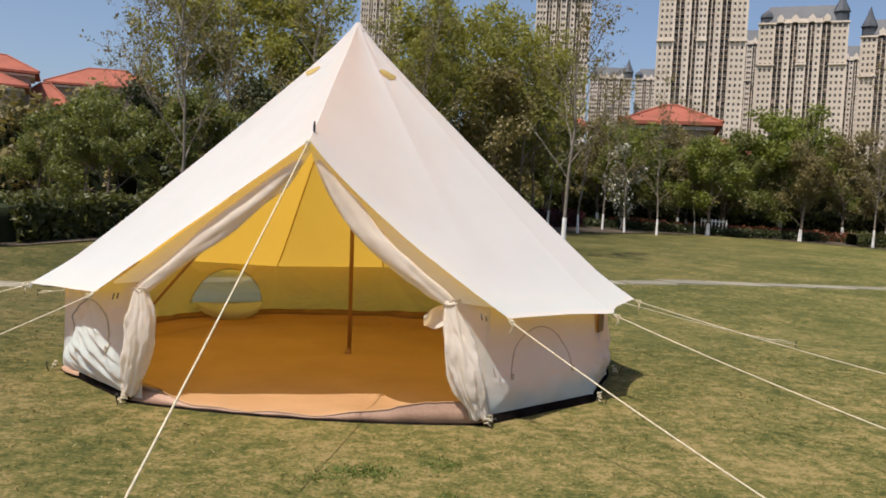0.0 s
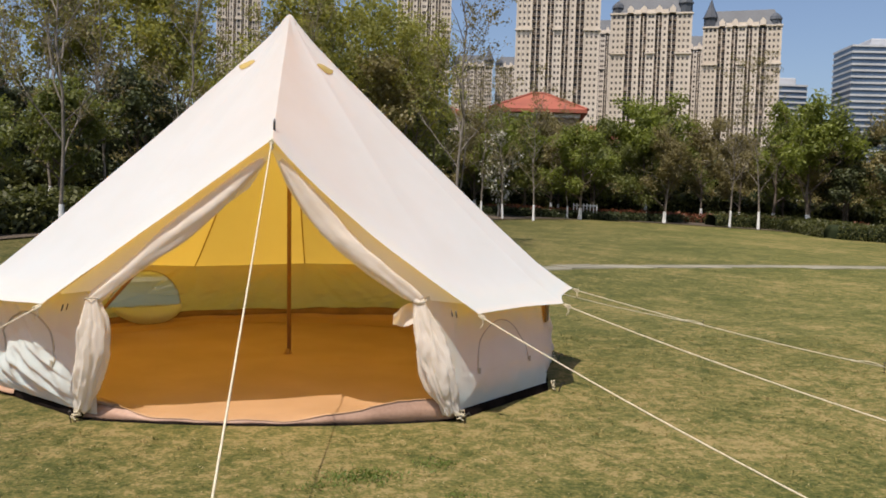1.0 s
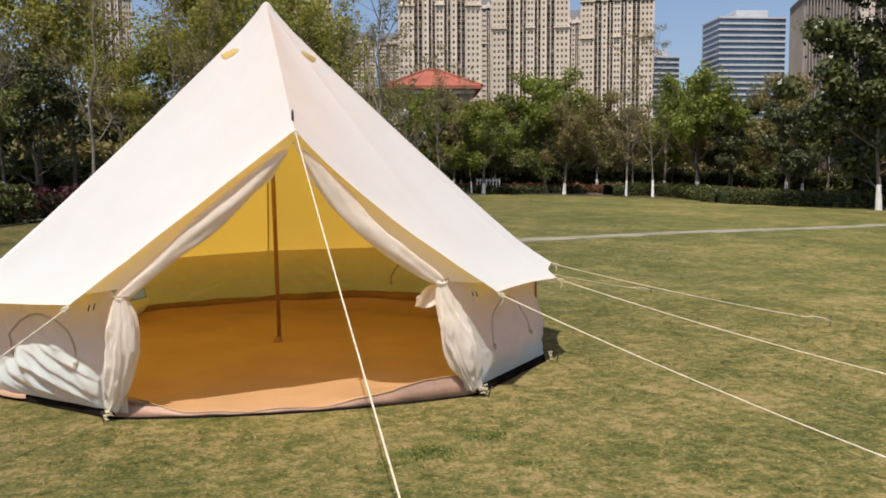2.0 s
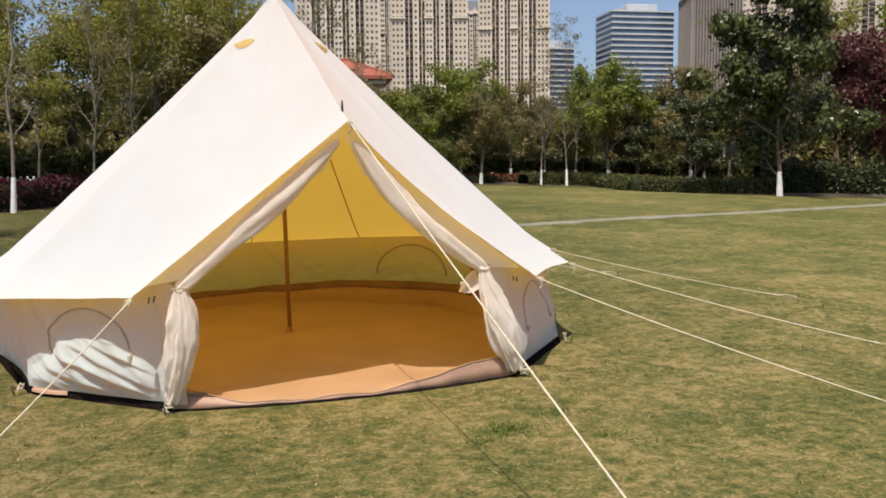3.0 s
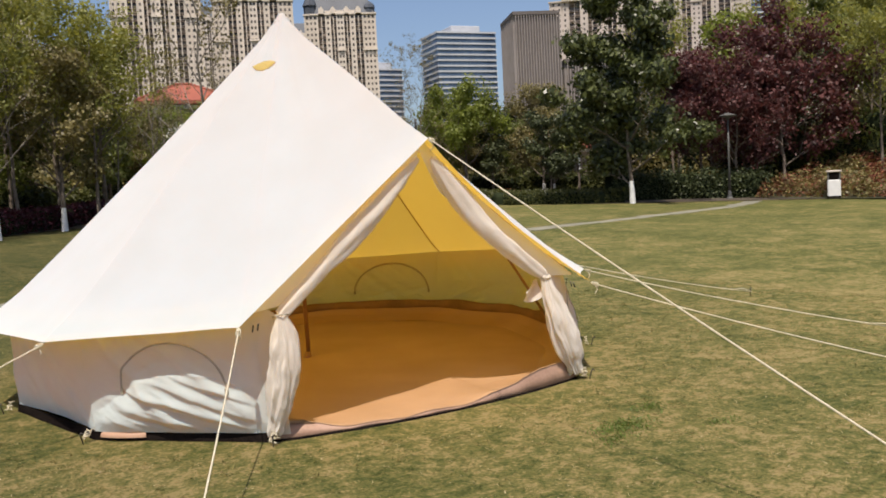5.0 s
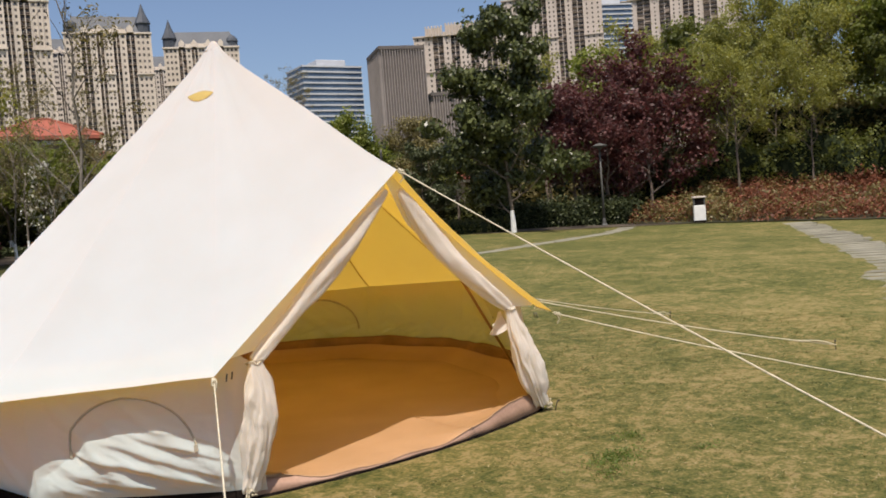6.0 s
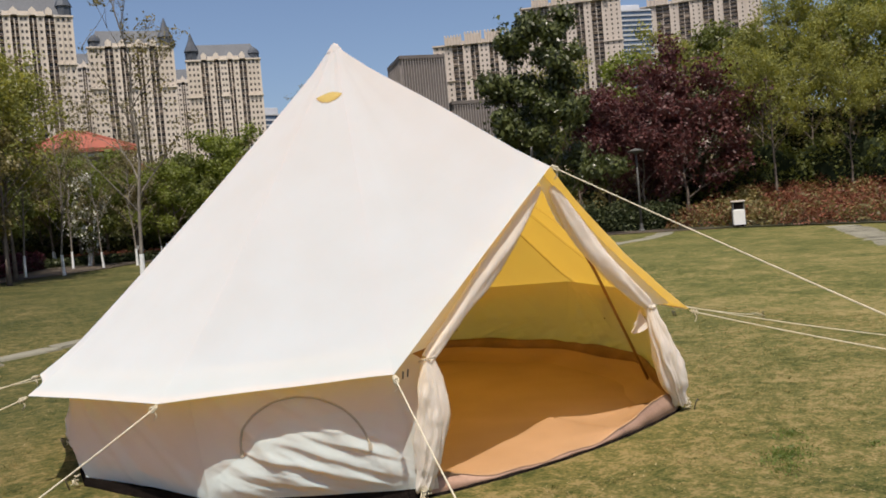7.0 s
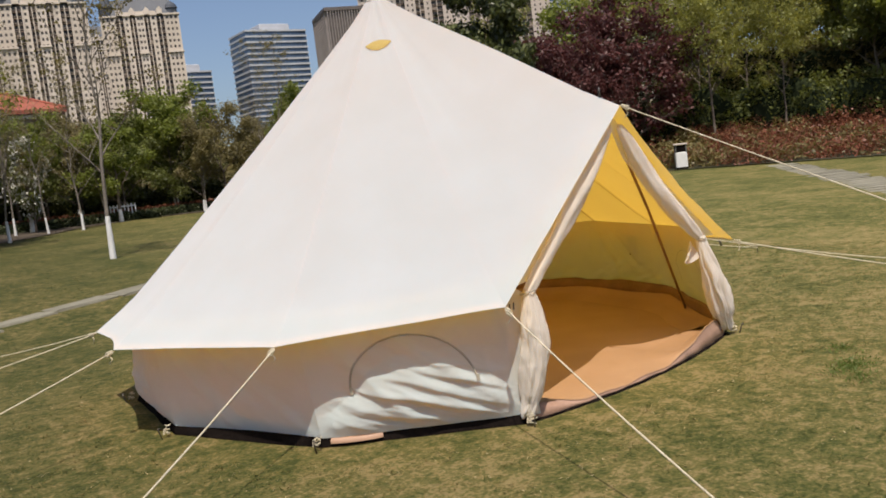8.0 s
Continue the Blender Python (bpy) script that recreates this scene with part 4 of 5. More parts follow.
def tree(name, label, category, seed, height, trunk_r, first, spread, levels, leaf, count, size, puff, bark=None, limewash=0.0, lean=0.0, limbs=7, upright=0.5, mixed=None, clumps=120):
    rng = np.random.default_rng(seed)
    t = thing(name, label, category, "park trees")
    trunk, limbs_mesh, tips, pts, rad = limb_tree(seed, height, trunk_r, first, spread, levels, lean, limbs, upright)
    k = height / (sorted(p.z for p, _ in tips)[int(len(tips) * 0.97)] + puff * 0.8)
    trunk, limbs_mesh = ([v * k for v in trunk[0]], trunk[1]), ([v * k for v in limbs_mesh[0]], limbs_mesh[1])
    tips, pts, rad = [(p * k, n) for p, n in tips], [p * k for p in pts], [r * k for r in rad]
    bark = bark or BARK
    tr = solid("trunk", *trunk, bark, t, smooth=True)
    solid("branching", *limbs_mesh, bark, t, smooth=True)
    if limewash:
        zs = [0.0, limewash * 0.5, limewash]
        v = []
        for z in zs:
            q = (z + 0.05 * k) / (height * 0.92 * k) * 8
            i = int(q)
            c, r = pts[i].lerp(pts[i + 1], q - i), rad[i] + (rad[i + 1] - rad[i]) * (q - i) + 0.008
            v += [c + Vector((math.cos(math.tau * k / 12), math.sin(math.tau * k / 12), 0)) * r for k in range(12)]
        solid("limewash", v, grid_faces(3, 12, closed=True), LIME, tr, "white limewash round the foot of the trunk", smooth=True)
    if count and tips:
        base = np.array([p for p, _ in tips])
        heart = base[rng.choice(len(base), min(clumps, len(base)), replace=False)]
        girth = rng.uniform(0.6, 1.35, len(heart))
        share = girth ** 2 / np.sum(girth ** 2)
        which = rng.choice(len(heart), count, p=share)
        off = rng.normal(size=(count, 3))
        off *= (np.abs(rng.normal(1.0, 0.28, count)) / np.linalg.norm(off, axis=1))[:, None]
        pick = heart[which]
        at = pick + off * (girth[which] * puff)[:, None] * np.array([1, 1, 0.7])
        loose = rng.uniform(size=count) < 0.22
        at[loose] = base[rng.integers(0, len(base), int(loose.sum()))] + rng.normal(size=(int(loose.sum()), 3)) * puff * 0.5
        face = off + rng.normal(size=(count, 3)) * 0.55 + np.array([0, 0, 0.35])
        face /= np.linalg.norm(face, axis=1)[:, None]
        keep = at[:, 2] > 0.25 * first * height
        solid_leaves = leaf_quads(at[keep], size, rng, facing=face[keep])
        quads("crown", solid_leaves, leaf, t, kind="stuff")
        if mixed:
            quads("blossom", leaf_quads(pick[: mixed[1]] + rng.normal(size=(mixed[1], 3)) * puff * 0.8, mixed[2], rng), mixed[0], t, kind="stuff")
    return t


SPECIES = {
    "spring": [tree("spring_tree", "tall thin park tree with fresh yellow-green leaves", "tree", 11 + i, 10.0, 0.12, 0.36, 2.7, 3, LEAF_SPRING, 5600, 0.105, 0.46, limbs=11, upright=0.9, clumps=85) for i in range(3)],
    "broad": [tree("broadleaf_tree", "dense green broadleaf park tree", "tree", 31 + i, 6.0, 0.13, 0.22, 2.3, 3, LEAF_BROAD, 9000, 0.105, 0.40, limbs=9, upright=0.45, clumps=110) for i in range(3)],
    "bright": [tree("camphor_tree", "round bright green leafy tree", "tree", 51 + i, 6.6, 0.15, 0.25, 2.4, 3, LEAF_BRIGHT, 9000, 0.11, 0.42, limbs=9, upright=0.6, limewash=0.9, clumps=110) for i in range(2)],
    "bare": [tree("slender_tree", "slender leafing tree with a limewashed trunk", "tree", 71 + i, 9.6, 0.056, 0.22, 1.7, 3, LEAF_OLIVE, 2300, 0.05, 0.13, BARK_PALE, 1.0, 0.02 * (i - 1), 18, 1.1, clumps=220) for i in range(3)],
    "olive": [tree("olive_green_tree", "half-leafed olive brown tree", "tree", 91 + i, 6.2, 0.10, 0.2, 2.0, 3, LEAF_OLIVE, 6500, 0.09, 0.38, limbs=9, upright=0.7, limewash=0.85, clumps=100) for i in range(2)],
    "dark": [tree("dark_evergreen_tree", "dark glossy evergreen tree", "tree", 111 + i, 5.6, 0.12, 0.2, 2.0, 3, LEAF_DARK, 8000, 0.115, 0.34, limbs=9, upright=0.4, clumps=110) for i in range(2)],
    "plum": [tree("purple_leaf_plum_tree", "broad plum tree with dark purple leaves", "tree", 131 + i, 6.4, 0.12, 0.18, 2.8, 3, LEAF_PLUM, 9000, 0.10, 0.40, limbs=10, upright=0.6, clumps=130) for i in range(2)],
}
magnolia = tree("magnolia_tree", "tall dark green evergreen magnolia beside the lawn", "tree", 151, 9.2, 0.11, 0.09, 2.3, 3, LEAF_MAGNOLIA, 24000, 0.14, 0.42, limbs=17, upright=0.35, limewash=0.9, clumps=150)
magnolia.matrix_basis = pose(25.4, 21.6, land(25.4, 21.6), 0, 0, 95) @ Matrix.Diagonal((1.04, 1.04, 1.16, 1))
flowering = tree("flowering_shrub", "shrubby tree covered in white blossom", "shrub", 171, 3.6, 0.06, 0.15, 1.2, 3, LEAF_BROAD, 1500, 0.10, 0.22, limbs=8, upright=0.7, mixed=(BLOSSOM, 1300, 0.10))
flowering.matrix_basis = pose(8.0, 32.6, land(8.0, 32.6)) @ Matrix.Diagonal((0.9, 0.9, 1.06, 1))

# slender limewashed trees along the lawn
LAWN_TREES = [
    ("bare", -4.75, 9.1, 0.85), ("bare", -1.96, 19.4, 0.80), ("bare", -3.8, 16.3, 0.92), ("bare", -8.1, 18.7, 0.9), ("bare", 3.35, 14.05, 1.02), ("bare", 19.7, 32.8, 0.88), ("bare", 20.8, 32.0, 0.92),
    ("olive", 16.9, 34.4, 0.76), ("bright", 12.4, 34.2, 0.70), ("bare", 9.2, 30.6, 0.75), ("bare", 7.75, 30.5, 0.72), ("bare", 5.3, 27.4, 0.80), ("bright", 8.2, 33.6, 0.76), ("broad", 16.6, 36.6, 0.74),
    ("bare", -9.8, 19.4, 0.84), ("bare", -6.2, 17.7, 0.92), ("bare", -10.6, 21.7, 0.92), ("bare", -0.7, 20.4, 0.88), ("bare", 4.1, 27.9, 0.85), ("bare", 11.86, 34.5, 0.68), ("bare", 16.9, 34.2, 0.62), ("bare", 7.0, 32.1, 0.78),
]
# tall leafy row behind the tent
TALL_ROW = [
    ("spring", -8.86, 21.63, 0.81), ("spring", -6.92, 20.06, 0.86), ("spring", -5.49, 24.16, 0.91), ("spring", -5.05, 21.48, 0.78), ("spring", -0.85, 24.7, 0.90), ("spring", 0.18, 23.37, 0.81), ("spring", 1.84, 26.4, 0.89),
    ("spring", 3.31, 25.94, 0.77), ("spring", 0.51, 29.11, 0.91), ("broad", -2.83, 27.62, 1.08), ("broad", 2.5, 30.6, 0.99), ("broad", -0.16, 32.5, 1.08), ("spring", -0.83, 21.79, 0.67), ("olive", 1.5, 23.59, 0.95),
    ("broad", 4.31, 31.28, 0.91), ("spring", -3.4, 19.59, 0.52), ("spring", 2.65, 23.83, 0.78), ("spring", -6.15, 22.03, 0.79),
]
# dark green trees by the villas
VILLA_TREES = [
    ("broad", -13.71, 15.29, 0.42), ("broad", -11.7, 16.86, 0.48), ("broad", -9.83, 15.7, 0.61), ("broad", -8.34, 13.91, 0.55), ("broad", -15.84, 12.83, 0.37), ("dark", -9.49, 19.7, 0.72), ("broad", -7.03, 16.13, 0.65),
    ("dark", -5.65, 19.06, 0.79), ("broad", -18.04, 10.53, 0.56),
]
# middle distance
MIDDLE_TREES = [
    ("bright", 5.63, 37.01, 0.82), ("broad", 7.59, 38.51, 0.81), ("broad", 10.19, 37.32, 0.74), ("olive", 12.43, 38.62, 0.78), ("broad", 14.01, 36.99, 0.71), ("bright", 17.06, 37.61, 1.01), ("bright", 19.59, 40.42, 0.89),
    ("olive", 23.06, 38.76, 0.83), ("broad", 25.57, 38.56, 0.76), ("bright", 23.31, 31.88, 0.99), ("olive", 25.03, 34.8, 0.87), ("broad", 28.51, 36.84, 0.84), ("olive", 31.95, 35.07, 0.93), ("dark", 25.66, 27.72, 0.86),
    ("dark", 29.04, 26.93, 1.00), ("broad", 30.2, 30.71, 0.95), ("broad", 34.02, 40.23, 0.91), ("olive", 36.48, 32.94, 1.14), ("broad", 8.76, 42.2, 0.84), ("broad", 14.39, 43.04, 0.82), ("broad", 21.58, 44.84, 0.84),
    ("broad", 29.24, 45.29, 0.89), ("broad", 37.23, 45.03, 0.95), ("olive", 3.83, 40.93, 0.89), ("olive", 11.58, 36.94, 0.89), ("broad", 14.29, 38.35, 0.88), ("olive", 20.73, 38.55, 0.95), ("bright", 24.31, 37.23, 0.90),
]
# middle distance
MIDDLE_TREES_BEYOND = [
    ("dark", 26.89, 34.65, 1.03), ("olive", 7.26, 35.8, 0.89), ("broad", 8.97, 37.39, 0.90), ("olive", 28.83, 32.23, 1.07), ("dark", 18.07, 40.45, 1.00),
]
# purple plums and the bank on the east side
BANK_TREES = [
    ("plum", 33.22, 22.01, 1.21), ("plum", 36.31, 21.51, 1.52), ("plum", 34.19, 25.15, 1.32), ("plum", 38.86, 25.96, 1.35), ("spring", 37.16, 29.77, 1.13), ("bright", 41.67, 27.68, 1.63), ("spring", 39.51, 18.01, 0.86),
    ("spring", 42.71, 20.56, 0.96), ("spring", 41.35, 14.84, 0.74), ("spring", 45.23, 16.41, 0.96), ("broad", 46.06, 11.59, 1.32), ("bright", 44.63, 7.78, 1.44), ("bright", 48.22, 11.53, 1.62), ("spring", 43.2, 3.74, 1.08),
    ("bright", 46.5, 1.49, 1.56), ("broad", 50.32, 17.95, 1.56), ("broad", 48.07, 23.41, 1.56), ("bright", 51.78, 5.9, 1.68), ("broad", 52.15, -2.51, 1.56), ("dark", 39.98, 23.81, 1.33), ("broad", 44.17, 32.73, 1.37),
    ("broad", 47.48, 38.67, 1.34), ("bright", 53.8, 13.65, 1.80), ("broad", 56.42, 21.38, 1.92), ("bright", 57.64, 0.94, 1.92), ("broad", 54.87, 29.88, 1.80), ("broad", 60.28, 9.27, 2.04), ("spring", 50.23, 14.95, 1.26),
]
# purple plums and the bank on the east side
BANK_TREES_BEYOND = [
    ("spring", 54.41, -7.38, 1.32), ("spring", 43.35, 17.9, 0.79), ("broad", 47.58, 6.02, 1.38), ("spring", 47.01, 19.96, 1.14), ("broad", 63.51, 17.58, 2.04), ("broad", 65.37, -1.68, 2.16), ("spring", 42.42, 25.17, 1.14),
]


rng_t = random.Random(77)
used = {}
for kind, x, y, s in LAWN_TREES + TALL_ROW + VILLA_TREES + MIDDLE_TREES + MIDDLE_TREES_BEYOND + BANK_TREES + BANK_TREES_BEYOND:
    i = used.get(kind, 0)
    used[kind] = i + 1
    proto = SPECIES[kind][i % len(SPECIES[kind])]
    m = pose(x, y, land(x, y) - 0.03, rng_t.uniform(-2, 2), rng_t.uniform(-2, 2), rng_t.uniform(0, 360)) @ Matrix.Diagonal((s * rng_t.uniform(0.92, 1.08), s * rng_t.uniform(0.92, 1.08), s, 1))
    if i < len(SPECIES[kind]):
        proto.matrix_basis = m
    else:
        k = proto.scale
        copy_thing(proto, m @ Matrix.Diagonal((1 / k.x, 1 / k.y, 1 / k.z, 1)))


# ---- bank, hedges and shrubs ----
verts, nx, ny = [], 25, 41
for j in range(ny):
    for i in range(nx):
        y = -20 + 56 * j / (ny - 1)
        e = bank_foot(y)
        x = e - 1.5 + 36 * (i / (nx - 1)) ** 1.5
        verts.append((x, y, max(slope(x, y) + 0.05, land(x, y) + 0.05 + 0.1 * noise.noise(Vector((x * 0.4, y * 0.4, 1))))))
TURF_BANK = surface("bank_litter", (0.030, 0.032, 0.014), (0.065, 0.058, 0.028), 0.5, 9, 0.95, 0.6)
bank = solid("bank", verts, grid_faces(ny, nx), TURF_BANK, smooth=True)
tagged(bank, "grassy bank rising behind the lawn", "bank", kind="structure")


def hedge(name, label, line, width, height, leaf, per_m, size, seed, lumpy=0.15, base=None):
    """A clipped or loose hedge: a solid inner mass, near-black for the shade within, and a coat of leaves."""
    rng = np.random.default_rng(seed)
    h = tagged(new(name), label, "hedge", kind="stuff")
    stations = along(line, 0.5)
    v = []
    ring = 10
    for p, d in stations:
        side = Vector((-d.y, d.x, 0))
        z0 = base(p.x, p.y) if base else land(p.x, p.y)
        for k in range(ring):
            a = math.pi * k / (ring - 1)
            lum = 1 + lumpy * noise.noise(Vector((p.x * 0.9, p.y * 0.9, k * 0.5)))
            v.append(p + side * (width * 0.36 * math.copysign(abs(math.cos(a)) ** 0.5, math.cos(a)) * lum) + Vector((0, 0, z0 + height * 0.80 * abs(math.sin(a)) ** 0.45 * lum)))
    solid("shade_core", v, grid_faces(len(stations), ring), HEDGE_SHADE, h, smooth=True)
    pts = []
    for p, d in stations:
        side = Vector((-d.y, d.x, 0))
        z0 = base(p.x, p.y) if base else land(p.x, p.y)
        for _ in range(int(per_m * 0.5)):
            a = math.pi * rng.uniform(0, 1)
            if rng.uniform() < 0.55:
                a = math.asin(rng.uniform(0.03, 1) ** (1 / 0.45)) if rng.uniform() < 0.5 else math.pi - math.asin(rng.uniform(0.03, 1) ** (1 / 0.45))
            lum = (1 + lumpy * noise.noise(Vector((p.x * 0.9, p.y * 0.9, a * 1.6)))) * rng.uniform(0.86, 1.06)
            q = p + d * rng.uniform(0, 0.5) + side * (width * 0.5 * math.copysign(abs(math.cos(a)) ** 0.5, math.cos(a)) * lum)
            pts.append((q.x, q.y, z0 + max(0.03, height * abs(math.sin(a)) ** 0.45 * lum)))
    quads("leafage", leaf_quads(pts, size, rng, facing=skyward(len(pts), rng, 0.6)), leaf, h, kind="stuff")
    return h


hedge("green_hedge", "tall loose green hedge at the lawn's edge", [(-18.3, 3.37), (-11.72, 5.41), (-7.84, 7.15), (-7.1, 11.35), (-5.47, 14.97)], 1.24, 0.87, LEAF_SCRUB, 800, 0.09, 1, 0.3)
hedge("maroon_hedge", "low clipped maroon hedge", [(-6.1, 15.04), (-4.41, 16.94), (-2.5, 20.2), (1.17, 25.12), (3.82, 30.4), (5.95, 34.39)], 1.07, 0.79, LEAF_MAROON, 420, 0.08, 2)
hedge("box_hedge", "low clipped green hedge beside the lawn", [(19.22, 34), (22.15, 33.95), (22.85, 31.59), (21.83, 26.62), (24.99, 23.55), (26.29, 22.97)], 1.79, 0.68, LEAF_SCRUB, 620, 0.07, 3)
hedge("low_hedge", "low dark green hedge under the trees", [(6.44, 35.18), (9.69, 35.02), (13.32, 35.14), (18.46, 36.39)], 1.18, 0.42, LEAF_DARK, 420, 0.08, 4)
hedge("shade_shrubs", "dark shrubs in the shade of the trees", [(27.2, 25.1), (30.9, 22.9), (33.6, 20.5)], 1.90, 1.44, LEAF_DARK, 520, 0.11, 5, 0.35)
hedge("azalea_bed", "low reddish azalea bed under the trees", [(7.95, 36.34), (12.29, 36.03), (18.99, 37.77), (25.21, 36.46), (27.33, 32.72)], 1.62, 0.50, LEAF_RED, 300, 0.09, 6, 0.3)
hedge("backing_shrubs", "dark understory shrubs behind the trees", [(-19.95, 17.68), (-12.86, 21.69), (-5.33, 29.6), (1.35, 35.71), (6.3, 43.21), (14.79, 45.9), (28.11, 48.28), (41.57, 48.02)], 2.55, 1.95, LEAF_OLIVE, 420, 0.17, 7, 0.5)
hedge("understory_shrubs", "loose green shrubs between the trunks", [(-9.91, 18.79), (-6.15, 23.72), (-1.16, 28.83), (3, 36.82), (9.64, 40.18), (17.24, 40.99), (25.68, 40.71), (31.51, 37.87), (38.2, 34.62)], 1.96, 1.40, LEAF_SCRUB, 420, 0.15, 8, 0.5)

hedge("far_woods", "dark wooded belt behind the park", [(-45.09, 27.92), (-26.25, 40.73), (-11.86, 49.72), (3.02, 51.85), (16.44, 53.28), (36.62, 56.42), (52.87, 52.3), (66.62, 40.58), (70.74, 18.58), (72.47, -5.48), (66.94, -31.73)], 4.92, 4.52, LEAF_OLIVE, 330, 0.30, 9, 0.5, base=lambda x, y: 3.6 if x > 44 and y < 38 else slope(x, y))
hedge("bank_woods", "shaded thicket on top of the bank", [(40.73, 29.36), (45.65, 22.88), (49.02, 14.38), (51.15, 4.72), (50.81, -7.27)], 4.80, 3.12, LEAF_OLIVE, 420, 0.16, 10, 0.6)

hedge("bank_thicket", "loose green thicket part way up the bank", [(39.6, 25.5), (41.6, 20.5), (43.6, 14.0), (45.4, 7.0), (46.6, 0.0), (47.6, -8.0)], 3.2, 2.3, LEAF_BROAD, 460, 0.13, 11, 0.7)

# loose red and straw-coloured shrubs that cover the foot of the bank
rng_s = np.random.default_rng(19)
pts, tan = [], []
for _ in range(76000):
    y = rng_s.uniform(-16, 21)
    e = bank_foot(y) - 0.9
    x = e + rng_s.uniform(0, 8.4)
    lump = 0.55 + 0.5 * noise.noise(Vector((x * 0.8, y * 0.8, 4))) + 0.25 * noise.noise(Vector((x * 2.1, y * 2.1, 9)))
    z = land(x, y) + max(0.05, lump) * rng_s.uniform(0.3, 1.15) * 1.37 * smoothstep((x - e) / 0.9 + 0.25)
    warm = noise.noise(Vector((x * 0.35, y * 0.35, 12))) + 0.10 * (8 - y) * 0.12 + 0.26
    (pts if warm + rng_s.normal() * 0.25 > 0.0 else tan).append((x, y, z))
quads("red_shrubs", leaf_quads(pts, 0.085, rng_s, facing=skyward(len(pts), rng_s)), LEAF_RED, None, "rust-red low shrubs covering the bank", "stuff")["category"] = "shrubs"
quads("straw_shrubs", leaf_quads(tan, 0.11, rng_s, facing=skyward(len(tan), rng_s)), LEAF_OLIVE, None, "olive and straw-coloured low shrubs on the bank", "stuff")["category"] = "shrubs"


# ---- small park furniture ----
def litter_bin():
    b = thing("litter_bin", "white and dark litter bin with a flat roof", "bin", at=(33.1, 16.57, land(33.1, 16.57)))
    b.rotation_euler = (0, 0, radians(35))
    b.scale = (1.16, 1.16, 1.16)
    solid("plinth", *bevel_box(-0.28, -0.22, 0.0, 0.28, 0.22, 0.12, 0.02), SHADE_AND_PLINTH, b)
    solid("body", *bevel_box(-0.30, -0.24, 0.12, 0.30, 0.24, 0.76, 0.03), WHITE_PAINT, b, "white bin body")
    for sx in (-0.27, 0.27):
        for sy in (-0.21, 0.21):
            solid("post", *box(sx - 0.025, sy - 0.025, 0.74, sx + 0.025, sy + 0.025, 1.06), POLE_GREY, b)
    # near-black block fills the gap below the roof as its shade
    solid("liner", *bevel_box(-0.28, -0.22, 0.74, 0.28, 0.22, 1.04, 0.02), SHADE_AND_PLINTH, b, "dark inner liner")
    solid("roof", *bevel_box(-0.34, -0.28, 1.06, 0.34, 0.28, 1.12, 0.025), BEIGE, b, "pale bin roof")
    solid("lock_plate", *box(-0.05, -0.252, 0.58, 0.03, -0.242, 0.70), POLE_GREY, b)


def lamp_post():
    p = thing("park_lamp", "slim dark park lamp post with a flat disc head", "lamp post", at=(31.0, 20.7, land(31.0, 20.7)))
    p.scale = (1.22, 1.22, 1.22)
    solid("base", *lathe([(0.14, 0.0), (0.14, 0.05), (0.08, 0.10), (0.06, 0.35)], 14), POLE_GREY, p, smooth=False)
    solid("post", *tube([(0, 0, 0.3), (0, 0, 1.8), (0, 0, 3.2)], [0.05, 0.042, 0.035], 12), POLE_GREY, p, smooth=True)
    solid("lamp_head", *lathe([(0.05, 3.15), (0.10, 3.22), (0.33, 3.28), (0.34, 3.31), (0.16, 3.38), (0.03, 3.42)], 20), POLE_GREY, p)


litter_bin()
lamp_post()


def fence(at, turn, length, tall=0.8):
    f = thing("picket_fence", "short white painted railing under the trees", "fence", "railings", (*at, land(*at)))
    f.rotation_euler = (0, 0, radians(turn))
    solid("rail", *box(0, -0.02, 0.16, length, 0.02, 0.22), WHITE_PAINT, f)
    solid("rail", *box(0, -0.02, tall - 0.14, length, 0.02, tall - 0.08), WHITE_PAINT, f)
    count = int(length / 0.16)
    me = None
    for i in range(count + 1):
        if me is None:
            o = solid("picket", *bevel_box(-0.03, -0.045, 0.0, 0.03, -0.02, tall, 0.01), WHITE_PAINT, f)
            me = o.data
        else:
            o = new("picket", me)
            o.parent = f
        o.location = (i * length / count, 0, 0)


fence((12.31, 35.06), -6, 1.2)
fence((-4.74, 19.69), 3, 1.5, 0.8)

WALL_STONE = surface("pale_wall", (0.42, 0.37, 0.30), (0.55, 0.49, 0.41), 0.7, 9, 0.9, 0.3)
v, f = [], []
line = [(-19.97, 19.96), (-10.04, 25.34), (-2.83, 31.37), (2.18, 37.73)]
for (a, b) in zip(line, line[1:]):
    d = (Vector(b) - Vector(a)).normalized()
    s = Vector((-d.y, d.x)) * 0.15
    pv = [(*(Vector(q) + s * e), land(*q) + z) for z in (-0.2, 1.0) for q in (a, b) for e in (-1, 1)]
    f += [tuple(i + len(v) for i in q) for q in ((0, 2, 6, 4), (1, 5, 7, 3), (4, 6, 7, 5), (0, 4, 5, 1), (2, 3, 7, 6))]
    v += pv
tagged(solid("garden_wall", v, f, WALL_STONE), "low pale garden wall behind the trees", "wall", kind="structure")


